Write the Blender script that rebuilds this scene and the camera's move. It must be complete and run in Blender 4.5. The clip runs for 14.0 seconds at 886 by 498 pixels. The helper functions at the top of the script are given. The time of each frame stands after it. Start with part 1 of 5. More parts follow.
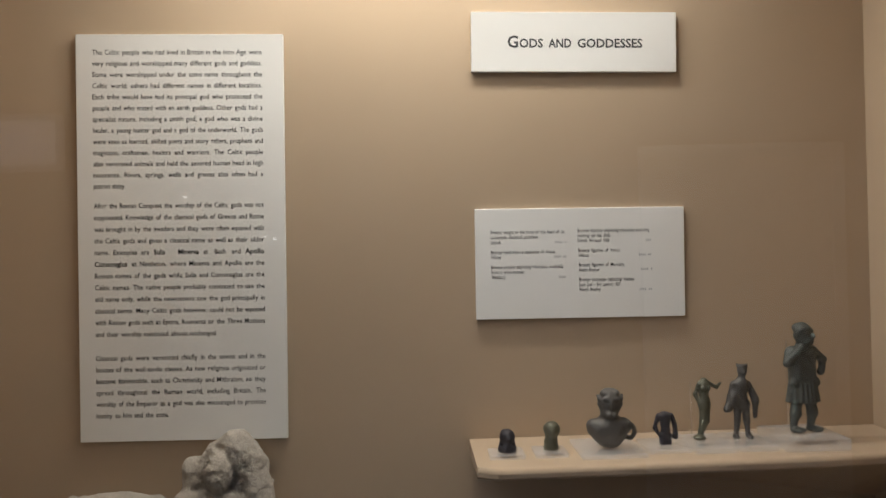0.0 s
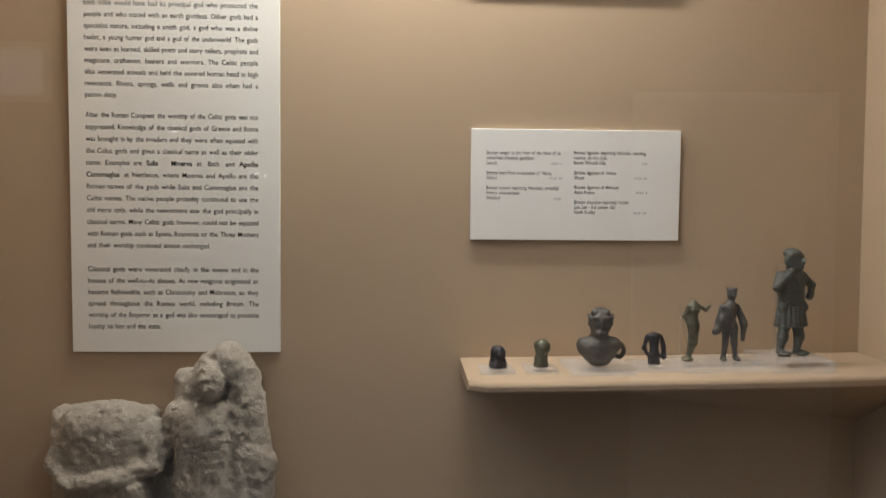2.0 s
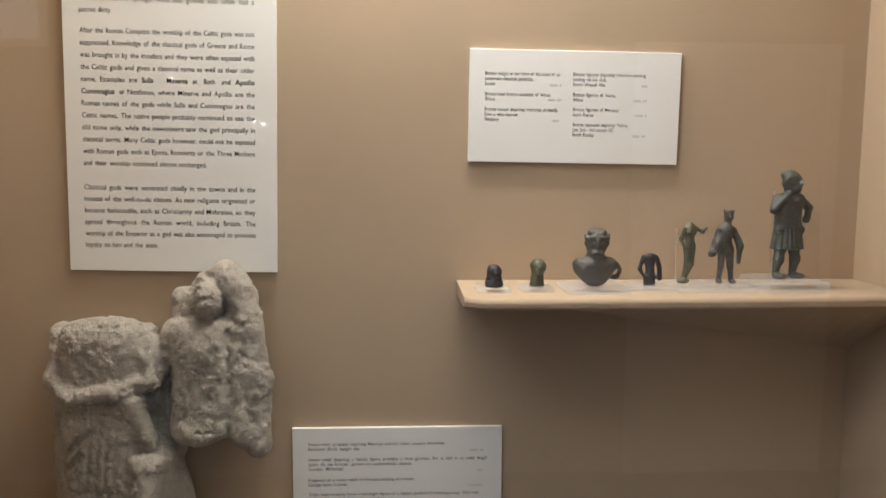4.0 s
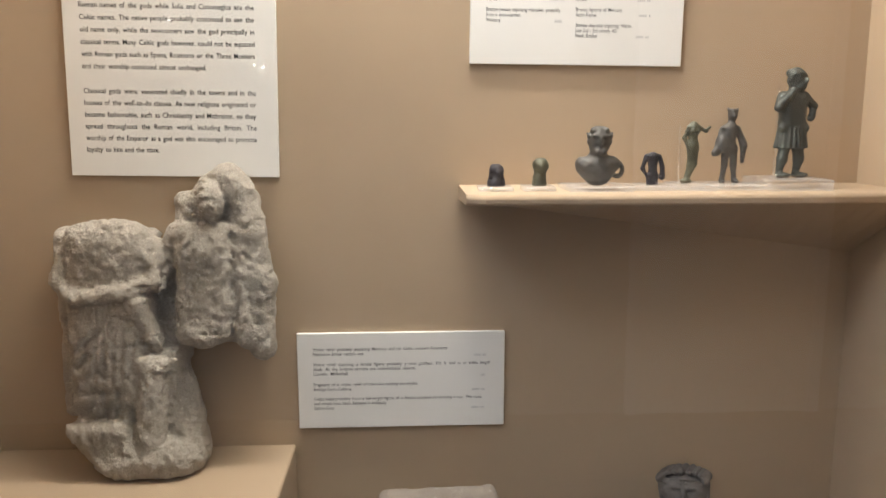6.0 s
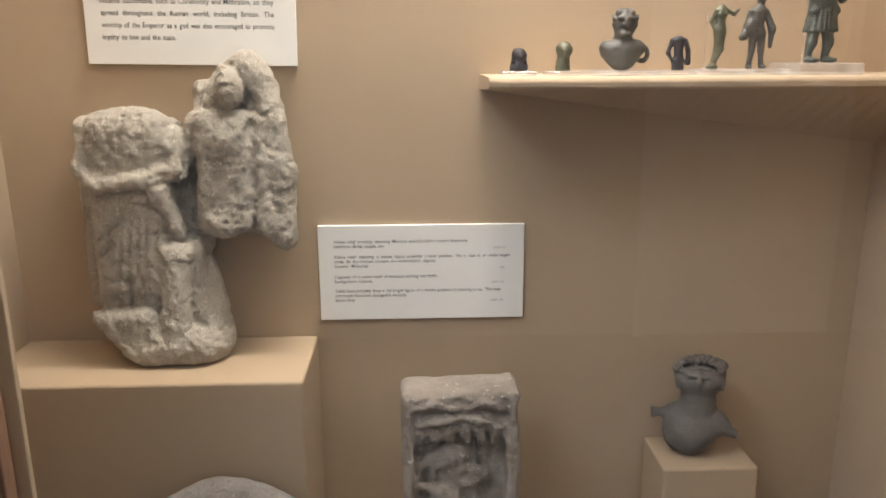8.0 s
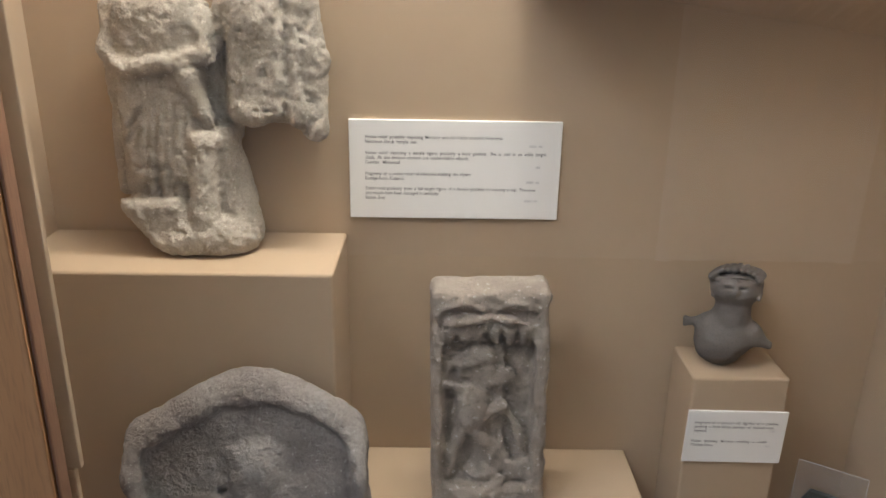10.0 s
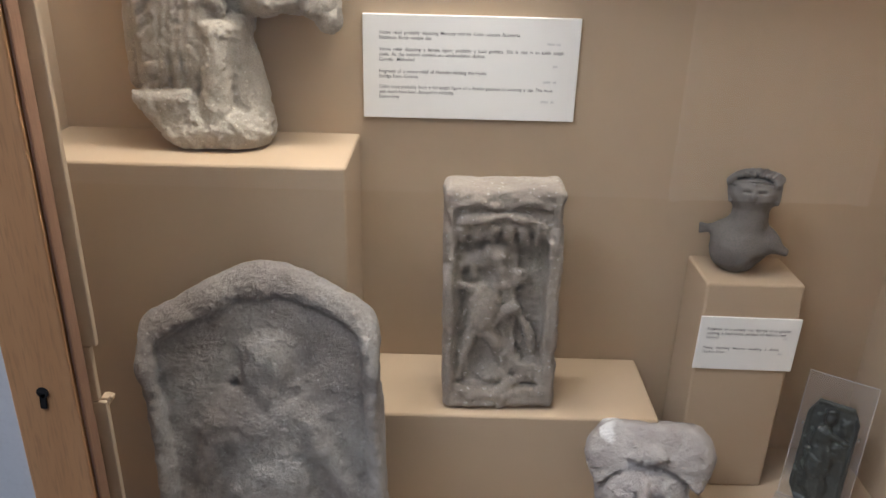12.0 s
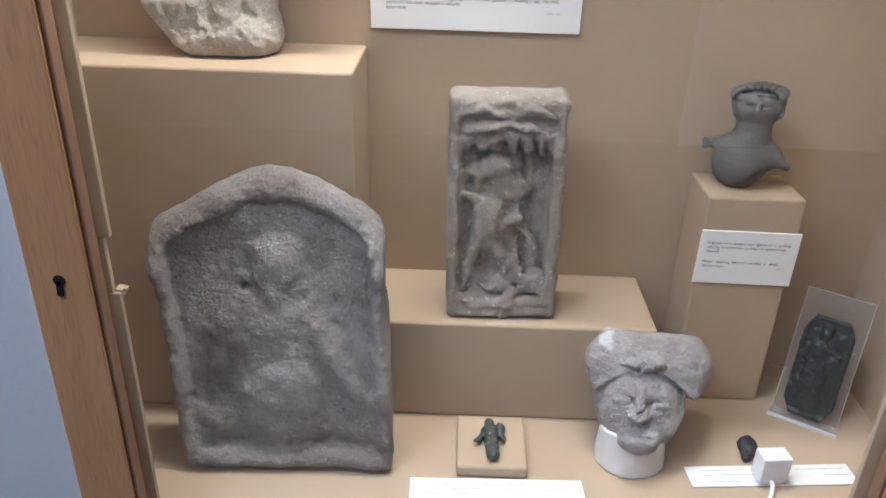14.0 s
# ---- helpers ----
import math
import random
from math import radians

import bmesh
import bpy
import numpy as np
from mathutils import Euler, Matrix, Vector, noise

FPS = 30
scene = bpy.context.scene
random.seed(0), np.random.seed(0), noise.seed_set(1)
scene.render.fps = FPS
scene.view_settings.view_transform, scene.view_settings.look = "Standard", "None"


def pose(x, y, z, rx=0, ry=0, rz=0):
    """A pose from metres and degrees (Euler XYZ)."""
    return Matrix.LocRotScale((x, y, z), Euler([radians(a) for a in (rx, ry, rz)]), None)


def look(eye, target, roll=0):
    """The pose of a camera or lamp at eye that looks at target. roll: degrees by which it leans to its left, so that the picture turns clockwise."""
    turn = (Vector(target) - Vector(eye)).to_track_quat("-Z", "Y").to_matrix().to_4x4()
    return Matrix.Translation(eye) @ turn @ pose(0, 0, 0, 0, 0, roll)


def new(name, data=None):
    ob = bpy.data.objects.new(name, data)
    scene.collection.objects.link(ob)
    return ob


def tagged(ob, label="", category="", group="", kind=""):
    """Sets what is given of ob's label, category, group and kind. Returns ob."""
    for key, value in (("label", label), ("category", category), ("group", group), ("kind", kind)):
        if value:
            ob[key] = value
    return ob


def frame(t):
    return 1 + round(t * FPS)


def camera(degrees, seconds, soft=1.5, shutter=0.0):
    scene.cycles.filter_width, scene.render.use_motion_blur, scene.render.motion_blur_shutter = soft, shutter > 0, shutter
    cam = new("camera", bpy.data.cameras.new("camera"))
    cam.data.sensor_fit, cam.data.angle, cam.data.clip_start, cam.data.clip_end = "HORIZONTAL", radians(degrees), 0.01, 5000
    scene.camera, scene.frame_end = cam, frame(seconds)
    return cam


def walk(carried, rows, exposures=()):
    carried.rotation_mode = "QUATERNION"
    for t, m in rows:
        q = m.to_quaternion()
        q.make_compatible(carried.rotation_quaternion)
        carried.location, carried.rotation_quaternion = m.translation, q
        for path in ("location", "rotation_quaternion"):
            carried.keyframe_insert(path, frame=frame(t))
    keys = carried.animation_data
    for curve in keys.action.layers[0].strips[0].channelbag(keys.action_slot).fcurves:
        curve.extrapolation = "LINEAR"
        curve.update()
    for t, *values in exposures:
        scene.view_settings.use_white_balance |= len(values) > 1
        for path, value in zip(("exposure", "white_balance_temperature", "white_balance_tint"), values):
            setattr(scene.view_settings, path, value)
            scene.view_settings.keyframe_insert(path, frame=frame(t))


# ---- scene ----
cam = camera(59.7, 14.0)
PATH = [
    (0, (-0.081, -1.045, 1.599), (-0.007, 0.954, 1.594), -1.6),
    (0.5, (-0.082, -1.045, 1.591), (-0.008, 0.953, 1.555), -1.3),
    (1, (-0.086, -1.046, 1.579), (-0.003, 0.952, 1.52), -1.0),
    (1.5, (-0.091, -1.045, 1.564), (0.001, 0.951, 1.48), -0.4),
    (2, (-0.088, -1.044, 1.555), (0.01, 0.949, 1.425), -0.2),
    (2.5, (-0.081, -1.048, 1.538), (0.007, 0.944, 1.381), -0.0),
    (3, (-0.086, -1.048, 1.525), (0.011, 0.941, 1.349), 0.1),
    (5.5, (-0.083, -1.051, 1.449), (0.015, 0.922, 1.142), 0.4),
    (6, (-0.085, -1.058, 1.426), (0.007, 0.912, 1.096), -0.1),
    (6.5, (-0.09, -1.065, 1.405), (0.0, 0.9, 1.04), -1.0),
    (7, (-0.097, -1.066, 1.391), (-0.008, 0.892, 0.994), -1.1),
    (7.5, (-0.1, -1.069, 1.379), (-0.015, 0.879, 0.933), -0.7),
    (10, (-0.122, -1.052, 1.323), (-0.099, 0.83, 0.645), 1.0),
    (10.5, (-0.126, -1.05, 1.306), (-0.108, 0.817, 0.59), 1.0),
    (11, (-0.131, -1.055, 1.288), (-0.113, 0.805, 0.553), 1.4),
    (11.5, (-0.129, -1.063, 1.27), (-0.119, 0.786, 0.507), 1.5),
    (12, (-0.125, -1.068, 1.255), (-0.126, 0.767, 0.459), 1.5),
    (12.5, (-0.125, -1.075, 1.242), (-0.127, 0.748, 0.42), 1.7),
    (13, (-0.123, -1.088, 1.229), (-0.134, 0.723, 0.381), 1.9),
    (13.5, (-0.124, -1.099, 1.217), (-0.131, 0.699, 0.342), 2.1),
    (14, (-0.118, -1.111, 1.206), (-0.137, 0.675, 0.306), 1.8),
]
EXPOSURES = [(0.0, -1.70, 5800, 10), (3.0, -1.16, 5850, 10), (5.5, -0.55, 5900, 10), (7.5, -0.18, 5950, 10), (10.0, 0.06, 5900, 10), (12.0, 0.22, 5700, 10), (14.0, 0.45, 5300, 10)]
walk(cam, [(t, look(eye, target, roll)) for t, eye, target, roll in PATH], EXPOSURES)

# ---- sizes ----
XL, XR = -0.660, 0.546          # inner faces of the case's side walls
FLOOR, TOP = 0.445, 2.16        # the case's floor and its ceiling
GLASS = -0.390                  # plane of the glass
P1_TOP, P2_TOP, P3_TOP, SHELF = 0.968, 0.610, 0.794, 1.338

# ---- light ----
world = bpy.data.worlds.new("world")
scene.world = world
world.use_nodes = True
world.node_tree.nodes["Background"].inputs[0].default_value = (0.55, 0.65, 0.85, 1)
world.node_tree.nodes["Background"].inputs[1].default_value = 0.15


def lamp(name, kind, m, energy, colour, **sizes):
    data = bpy.data.lights.new(name, kind)
    data.energy, data.color = energy, colour
    if kind == "AREA":
        data.shape, data.size, data.size_y = "RECTANGLE", sizes["size"], sizes["size_y"]
    if kind == "SPOT":
        data.spot_size, data.spot_blend, data.shadow_soft_size = radians(sizes["cone"]), 0.7, sizes["size"]
    ob = new(name, data)
    ob.matrix_world = m
    return ob


WARM, COOL = (1.0, 0.90, 0.74), (0.93, 0.95, 1.0)
lamp("case_tube_light", "AREA", look((-0.08, -0.12, TOP - 0.02), (-0.08, -0.12, 0.0)), 15.0, WARM, size=0.6, size_y=0.05)
lamp("downlight_bulb", "AREA", look((-0.06, -0.32, TOP - 0.02), (-0.04, -0.26, 0.0)), 2.6, WARM, size=0.07, size_y=0.05)
# added cool fill, set left of the case to brighten front wall and door
lamp("room_fill_light", "AREA", look((-1.55, -0.90, 2.76), (-1.4, -0.72, 0.0)), 46.0, COOL, size=1.5, size_y=0.4)


# ---- materials ----
def material(name, base, rough=0.7, metal=0.0, second=None, scale=8.0, mix=0.5, grain=200.0, bump=0.1, depth=0.002, specks=None, stretch=(1, 1, 1), lumps=0.0, fleck=0.72):
    """Two noises of the base colour and a second one, a fine grain, and relief from both."""
    mat = bpy.data.materials.new(name)
    mat.use_nodes = True
    tree = mat.node_tree
    b = tree.nodes["Principled BSDF"]
    b.inputs["Roughness"].default_value, b.inputs["Metallic"].default_value = rough, metal
    coords = tree.nodes.new("ShaderNodeTexCoord")
    mapping = tree.nodes.new("ShaderNodeMapping")
    mapping.inputs["Scale"].default_value = stretch
    tree.links.new(coords.outputs["Object"], mapping.inputs["Vector"])

    def noise_node(size, detail):
        n = tree.nodes.new("ShaderNodeTexNoise")
        n.inputs["Scale"].default_value, n.inputs["Detail"].default_value = size, detail
        tree.links.new(mapping.outputs["Vector"], n.inputs["Vector"])
        return n

    def blend(fac, a, c, low, high):
        ramp = tree.nodes.new("ShaderNodeMapRange")
        ramp.inputs["From Min"].default_value, ramp.inputs["From Max"].default_value = low, high
        tree.links.new(fac, ramp.inputs["Value"])
        m = tree.nodes.new("ShaderNodeMix")
        m.data_type = "RGBA"
        tree.links.new(ramp.outputs["Result"], m.inputs["Factor"])
        for value, slot in ((a, m.inputs["A"]), (c, m.inputs["B"])):
            if isinstance(value, tuple):
                slot.default_value = (*value, 1)
            else:
                tree.links.new(value, slot)
        return m.outputs["Result"]

    second = second or tuple(0.8 * c for c in base)
    coarse, fine = noise_node(scale, 5), noise_node(grain, 3)
    colour = blend(coarse.outputs["Fac"], base, second, 0.5 - 0.5 * (1 - mix) - 0.05, 0.5 + 0.5 * (1 - mix) + 0.05)
    dark = tuple(fleck * c for c in second)
    colour = blend(fine.outputs["Fac"], colour, dark, 0.5, 0.95)
    if specks:
        spots = noise_node(specks[1], 6)
        colour = blend(spots.outputs["Fac"], colour, specks[0], specks[2], specks[2] + 0.06)
    tree.links.new(colour, b.inputs["Base Color"])
    if bump:
        total = tree.nodes.new("ShaderNodeMath")
        total.operation = "ADD"
        rough_noise = noise_node(lumps, 8) if lumps else coarse
        if lumps:
            rough_noise.inputs["Roughness"].default_value = 0.72
        tree.links.new(rough_noise.outputs["Fac"], total.inputs[0])
        part_fine = tree.nodes.new("ShaderNodeMath")
        part_fine.operation = "MULTIPLY"
        part_fine.inputs[1].default_value = 0.4 if lumps else 1.0
        tree.links.new(fine.outputs["Fac"], part_fine.inputs[0])
        tree.links.new(part_fine.outputs[0], total.inputs[1])
        relief = tree.nodes.new("ShaderNodeBump")
        relief.inputs["Strength"].default_value, relief.inputs["Distance"].default_value = bump, depth
        tree.links.new(total.outputs[0], relief.inputs["Height"])
        tree.links.new(relief.outputs["Normal"], b.inputs["Normal"])
    return mat


def clear(name, ior, tint=(1, 1, 1), rough=0.0):
    mat = bpy.data.materials.new(name)
    mat.use_nodes = True
    b = mat.node_tree.nodes["Principled BSDF"]
    b.inputs["Base Color"].default_value = (*tint, 1)
    b.inputs["Roughness"].default_value, b.inputs["IOR"].default_value = rough, ior
    b.inputs["Transmission Weight"].default_value = 1.0
    return mat


def thin_clear(name, haze=0.03):
    """Clear plastic: see-through, with gloss that grows towards grazing angles. Haze mixes in white that stands in for
    glints.
    """
    mat = bpy.data.materials.new(name)
    mat.use_nodes = True
    tree = mat.node_tree
    tree.nodes.remove(tree.nodes["Principled BSDF"])
    see, gloss, mix, weight = (tree.nodes.new("ShaderNode" + k) for k in ("BsdfTransparent", "BsdfGlossy", "MixShader", "LayerWeight"))
    share = tree.nodes.new("ShaderNodeMath")
    share.operation = "MULTIPLY_ADD"
    share.inputs[1].default_value, share.inputs[2].default_value = 0.55, 0.07
    see.inputs["Color"].default_value = (0.985, 0.985, 0.98, 1)
    gloss.inputs["Roughness"].default_value, weight.inputs["Blend"].default_value = 0.08, 0.3
    tree.links.new(weight.outputs["Facing"], share.inputs[0])
    tree.links.new(share.outputs[0], mix.inputs[0])
    tree.links.new(see.outputs[0], mix.inputs[1])
    tree.links.new(gloss.outputs[0], mix.inputs[2])
    cloud, veil = tree.nodes.new("ShaderNodeBsdfDiffuse"), tree.nodes.new("ShaderNodeMixShader")
    cloud.inputs["Color"].default_value, veil.inputs[0].default_value = (0.86, 0.85, 0.84, 1), haze
    tree.links.new(mix.outputs[0], veil.inputs[1])
    tree.links.new(cloud.outputs[0], veil.inputs[2])
    tree.links.new(veil.outputs[0], tree.nodes["Material Output"].inputs["Surface"])
    return mat


def glowing(name, colour, strength):
    mat = bpy.data.materials.new(name)
    mat.use_nodes = True
    b = mat.node_tree.nodes["Principled BSDF"]
    b.inputs["Emission Color"].default_value, b.inputs["Emission Strength"].default_value = (*colour, 1), strength
    return mat


FABRIC = material("beige_fabric", (0.44, 0.335, 0.225), 0.9, second=(0.405, 0.305, 0.20), scale=5, mix=0.4, grain=900, bump=0.12, depth=0.0006, fleck=0.86)
CARD = material("white_card", (0.82, 0.81, 0.77), 0.6, second=(0.78, 0.77, 0.73), scale=3, grain=900, bump=0.02, depth=0.0003, fleck=0.97)
GREYINK = material("faded_ink", (0.42, 0.42, 0.43), 0.7, bump=0)
INK = material("black_ink", (0.03, 0.03, 0.03), 0.7, bump=0)
WOOD = material("varnished_wood", (0.66, 0.36, 0.165), 0.38, second=(0.56, 0.285, 0.12), scale=9, mix=0.3, grain=70, bump=0.05, depth=0.0005, stretch=(6, 6, 0.5))
DARKWOOD = material("dark_moulding", (0.30, 0.165, 0.10), 0.45, second=(0.22, 0.115, 0.065), scale=9, grain=70, bump=0.05, depth=0.0005, stretch=(6, 6, 0.5))
LIMESTONE = material("oolitic_limestone", (0.58, 0.53, 0.45), 0.95, second=(0.40, 0.355, 0.29), scale=24, mix=0.65, grain=380, bump=1.0, depth=0.007, specks=((0.62, 0.57, 0.48), 170, 0.62), lumps=110)
GREYSTONE = material("grey_sandstone", (0.34, 0.32, 0.30), 0.92, second=(0.185, 0.155, 0.135), scale=9, mix=0.7, grain=260, bump=1.0, depth=0.006, specks=((0.36, 0.34, 0.32), 240, 0.63), lumps=90)
TANSTONE = material("carved_sandstone", (0.46, 0.40, 0.335), 0.9, second=(0.29, 0.245, 0.205), scale=22, mix=0.6, grain=300, bump=1.0, depth=0.007, specks=((0.52, 0.47, 0.42), 150, 0.62), lumps=100)
PALESTONE = material("pale_grey_stone", (0.56, 0.53, 0.50), 0.95, second=(0.33, 0.285, 0.27), scale=28, mix=0.6, grain=420, bump=1.0, depth=0.009, specks=((0.84, 0.83, 0.81), 15, 0.575), lumps=150)
PLASTER = material("white_plaster", (0.72, 0.70, 0.67), 0.85, second=(0.64, 0.62, 0.60), scale=20, grain=200, bump=0.2, depth=0.002)
CLAY = material("grey_clay", (0.165, 0.148, 0.13), 0.8, second=(0.125, 0.112, 0.098), scale=25, mix=0.3, grain=400, bump=0.25, depth=0.001)
BRONZE = material("dark_bronze", (0.112, 0.102, 0.088), 0.52, 0.25, second=(0.062, 0.058, 0.05), scale=60, mix=0.3, grain=700, bump=0.3, depth=0.0016, lumps=260)
GREENBRONZE = material("green_bronze", (0.14, 0.135, 0.085), 0.42, 0.35, second=(0.07, 0.072, 0.048), scale=70, mix=0.3, grain=700, bump=0.3, depth=0.0016, lumps=260)
VERDIGRIS = material("verdigris_bronze", (0.088, 0.094, 0.078), 0.55, 0.2, second=(0.05, 0.052, 0.044), scale=80, mix=0.3, grain=700, bump=0.35, depth=0.0016, lumps=260, specks=((0.16, 0.20, 0.18), 90, 0.62))
BLACKBRONZE = material("black_bronze", (0.035, 0.03, 0.035), 0.55, 0.2, scale=60, grain=600, bump=0.3, depth=0.0016, lumps=260)
PLAQUE = material("dark_green_bronze", (0.052, 0.058, 0.050), 0.42, 0.3, second=(0.032, 0.035, 0.032), scale=50, mix=0.3, grain=500, bump=0.3, depth=0.0016, lumps=260, specks=((0.12, 0.145, 0.13), 60, 0.62))
WALLPAINT = material("white_wall_paint", (0.74, 0.75, 0.77), 0.8, second=(0.70, 0.71, 0.73), scale=2, grain=250, bump=0.03, depth=0.0006, fleck=0.95)
ROOMPAINT = material("grey_room_paint", (0.36, 0.36, 0.37), 0.85, second=(0.33, 0.33, 0.34), scale=2, grain=200, bump=0.05, depth=0.001)
CARPET = material("dark_carpet", (0.10, 0.095, 0.10), 0.95, scale=4, grain=300, bump=0.3, depth=0.003)
PLASTIC = material("white_plastic", (0.75, 0.75, 0.76), 0.4, second=(0.72, 0.72, 0.73), scale=20, grain=500, bump=0.02, depth=0.0005)
METAL = material("brushed_steel", (0.5, 0.48, 0.45), 0.35, 1.0, scale=20, grain=300, bump=0.05, depth=0.0005)
HOLESHADE = material("black_hole_shade", (0.012, 0.01, 0.01), 0.9, bump=0)
GLASSMAT = clear("window_glass", 1.45)
ACRYLIC = thin_clear("clear_acrylic")
# clear acrylic too: the white share paints in the glints on its faces
HAZED = thin_clear("hazed_acrylic", 0.16)
# half white, so that the light caught by acrylic edges is in the colour
EDGEGLINT = thin_clear("acrylic_edge_glint", 0.50)
LAMPGLOW = glowing("lamp_glow", (1.0, 0.9, 0.75), 60.0)
PANEGLOW = glowing("window_pane_glow", (0.75, 0.85, 1.0), 0.8)


# ---- building helpers ----
def part(name, geometry, mat, parent=None, label=""):
    """Links a bmesh or a mesh as one object, under its thing where one is given."""
    if isinstance(geometry, bmesh.types.BMesh):
        mesh = bpy.data.meshes.new(name)
        geometry.to_mesh(mesh)
        geometry.free()
    else:
        mesh = geometry
    if not mesh.materials:
        mesh.materials.append(mat)
    ob = new(name, mesh)
    ob.parent = parent
    if label:
        ob["label"] = label
    return ob


def thing(name, label, category, m=None, group="", kind=""):
    ob = tagged(new(name), label, category, group, kind)
    ob.matrix_world = m or Matrix()
    return ob


def box(x0, x1, y0, y1, z0, z1, bevel=0.0, segments=2):
    bm = bmesh.new()
    bmesh.ops.create_cube(bm, size=1.0)
    for v in bm.verts:
        v.co = Vector(((x0 + x1) / 2 + v.co.x * (x1 - x0), (y0 + y1) / 2 + v.co.y * (y1 - y0), (z0 + z1) / 2 + v.co.z * (z1 - z0)))
    if bevel:
        bmesh.ops.bevel(bm, geom=bm.edges[:], offset=bevel, segments=segments, affect="EDGES", profile=0.5)
    return bm


def prism(plan, z0, z1, bevel=0.0):
    bm = bmesh.new()
    face = bm.faces.new([bm.verts.new((x, y, z0)) for x, y in plan])
    made = bmesh.ops.extrude_face_region(bm, geom=[face])
    for v in made["geom"]:
        if isinstance(v, bmesh.types.BMVert):
            v.co.z = z1
    bmesh.ops.recalc_face_normals(bm, faces=bm.faces[:])
    if bevel:
        bmesh.ops.bevel(bm, geom=bm.edges[:], offset=bevel, segments=2, affect="EDGES", profile=0.5)
    return bm


def cylinder(r0, r1, h, sides=32, bevel=0.0):
    bm = bmesh.new()
    bmesh.ops.create_cone(bm, cap_ends=True, segments=sides, radius1=r0, radius2=r1, depth=h, matrix=Matrix.Translation((0, 0, h / 2)))
    if bevel:
        bmesh.ops.bevel(bm, geom=[e for e in bm.edges if abs(e.verts[0].co.z - e.verts[1].co.z) < 1e-6], offset=bevel, segments=2, affect="EDGES")
    for f in bm.faces:
        f.smooth = len(f.verts) == 4
    return bm


def tube(points, radius, sides=10):
    """A swept tube through a few points, smoothed between them."""
    fine = []
    n = len(points)
    for i in range(n - 1):
        p0, p1, p2, p3 = (Vector(points[max(0, min(n - 1, i + k))]) for k in (-1, 0, 1, 2))
        for s in range(6):
            t = s / 6
            fine.append(0.5 * (2 * p1 + (p2 - p0) * t + (2 * p0 - 5 * p1 + 4 * p2 - p3) * t * t + (3 * p1 - p0 - 3 * p2 + p3) * t ** 3))
    fine.append(Vector(points[-1]))
    bm = bmesh.new()
    rings = []
    for i, p in enumerate(fine):
        way = (fine[min(i + 1, len(fine) - 1)] - fine[max(i - 1, 0)]).normalized()
        turn = way.to_track_quat("Z", "Y")
        rings.append([bm.verts.new(p + turn @ Vector((radius * math.cos(a), radius * math.sin(a), 0))) for a in (2 * math.pi * k / sides for k in range(sides))])
    for a, b in zip(rings, rings[1:]):
        for k in range(sides):
            bm.faces.new((a[k], a[(k + 1) % sides], b[(k + 1) % sides], b[k])).smooth = True
    bm.faces.new(rings[0][::-1])
    bm.faces.new(rings[-1])
    return bm


# Sculpted forms: distance fields blended smoothly and turned into one skin. Lengths in centimetres.
LATTICE = np.random.RandomState(7).rand(24, 24, 24)


def grainy(p, size, seed=0):
    """Smooth noise from -1 to 1 with lumps of the given size."""
    q = [c / size + 5.37 * (seed + 1) * (k + 1) for k, c in enumerate(p)]
    i = [np.floor(c).astype(int) for c in q]
    f = [c - np.floor(c) for c in q]
    f = [c * c * (3 - 2 * c) for c in f]
    total = 0
    for a in (0, 1):
        for b in (0, 1):
            for c in (0, 1):
                w = (f[0] if a else 1 - f[0]) * (f[1] if b else 1 - f[1]) * (f[2] if c else 1 - f[2])
                total = total + w * LATTICE[(i[0] + a) % 24, (i[1] + b) % 24, (i[2] + c) % 24]
    return 2 * total - 1


def limb(p, a, b, ra, rb=None):
    rb = ra if rb is None else rb
    ab = [b[k] - a[k] for k in range(3)]
    t = np.clip(sum((p[k] - a[k]) * ab[k] for k in range(3)) / (sum(c * c for c in ab) + 1e-9), 0, 1)
    return np.sqrt(sum((p[k] - a[k] - t * ab[k]) ** 2 for k in range(3))) - (ra + (rb - ra) * t)


def egg(p, c, r):
    return (np.sqrt(sum(((p[k] - c[k]) / r[k]) ** 2 for k in range(3))) - 1) * min(r)


def block(p, c, half, r=0.3):
    q = [np.abs(p[k] - c[k]) - (half[k] - r) for k in range(3)]
    return np.sqrt(sum(np.maximum(v, 0) ** 2 for v in q)) + np.minimum(np.maximum(np.maximum(q[0], q[1]), q[2]), 0) - r


def join(a, b, k=0.6):
    h = np.clip(0.5 + 0.5 * (b - a) / k, 0, 1)
    return b * (1 - h) + a * h - k * h * (1 - h)


def cut(a, b, k=0.4):
    return -join(-a, b, k)


def joined(k, *fields):
    total = fields[0]
    for f in fields[1:]:
        total = join(total, f, k)
    return total


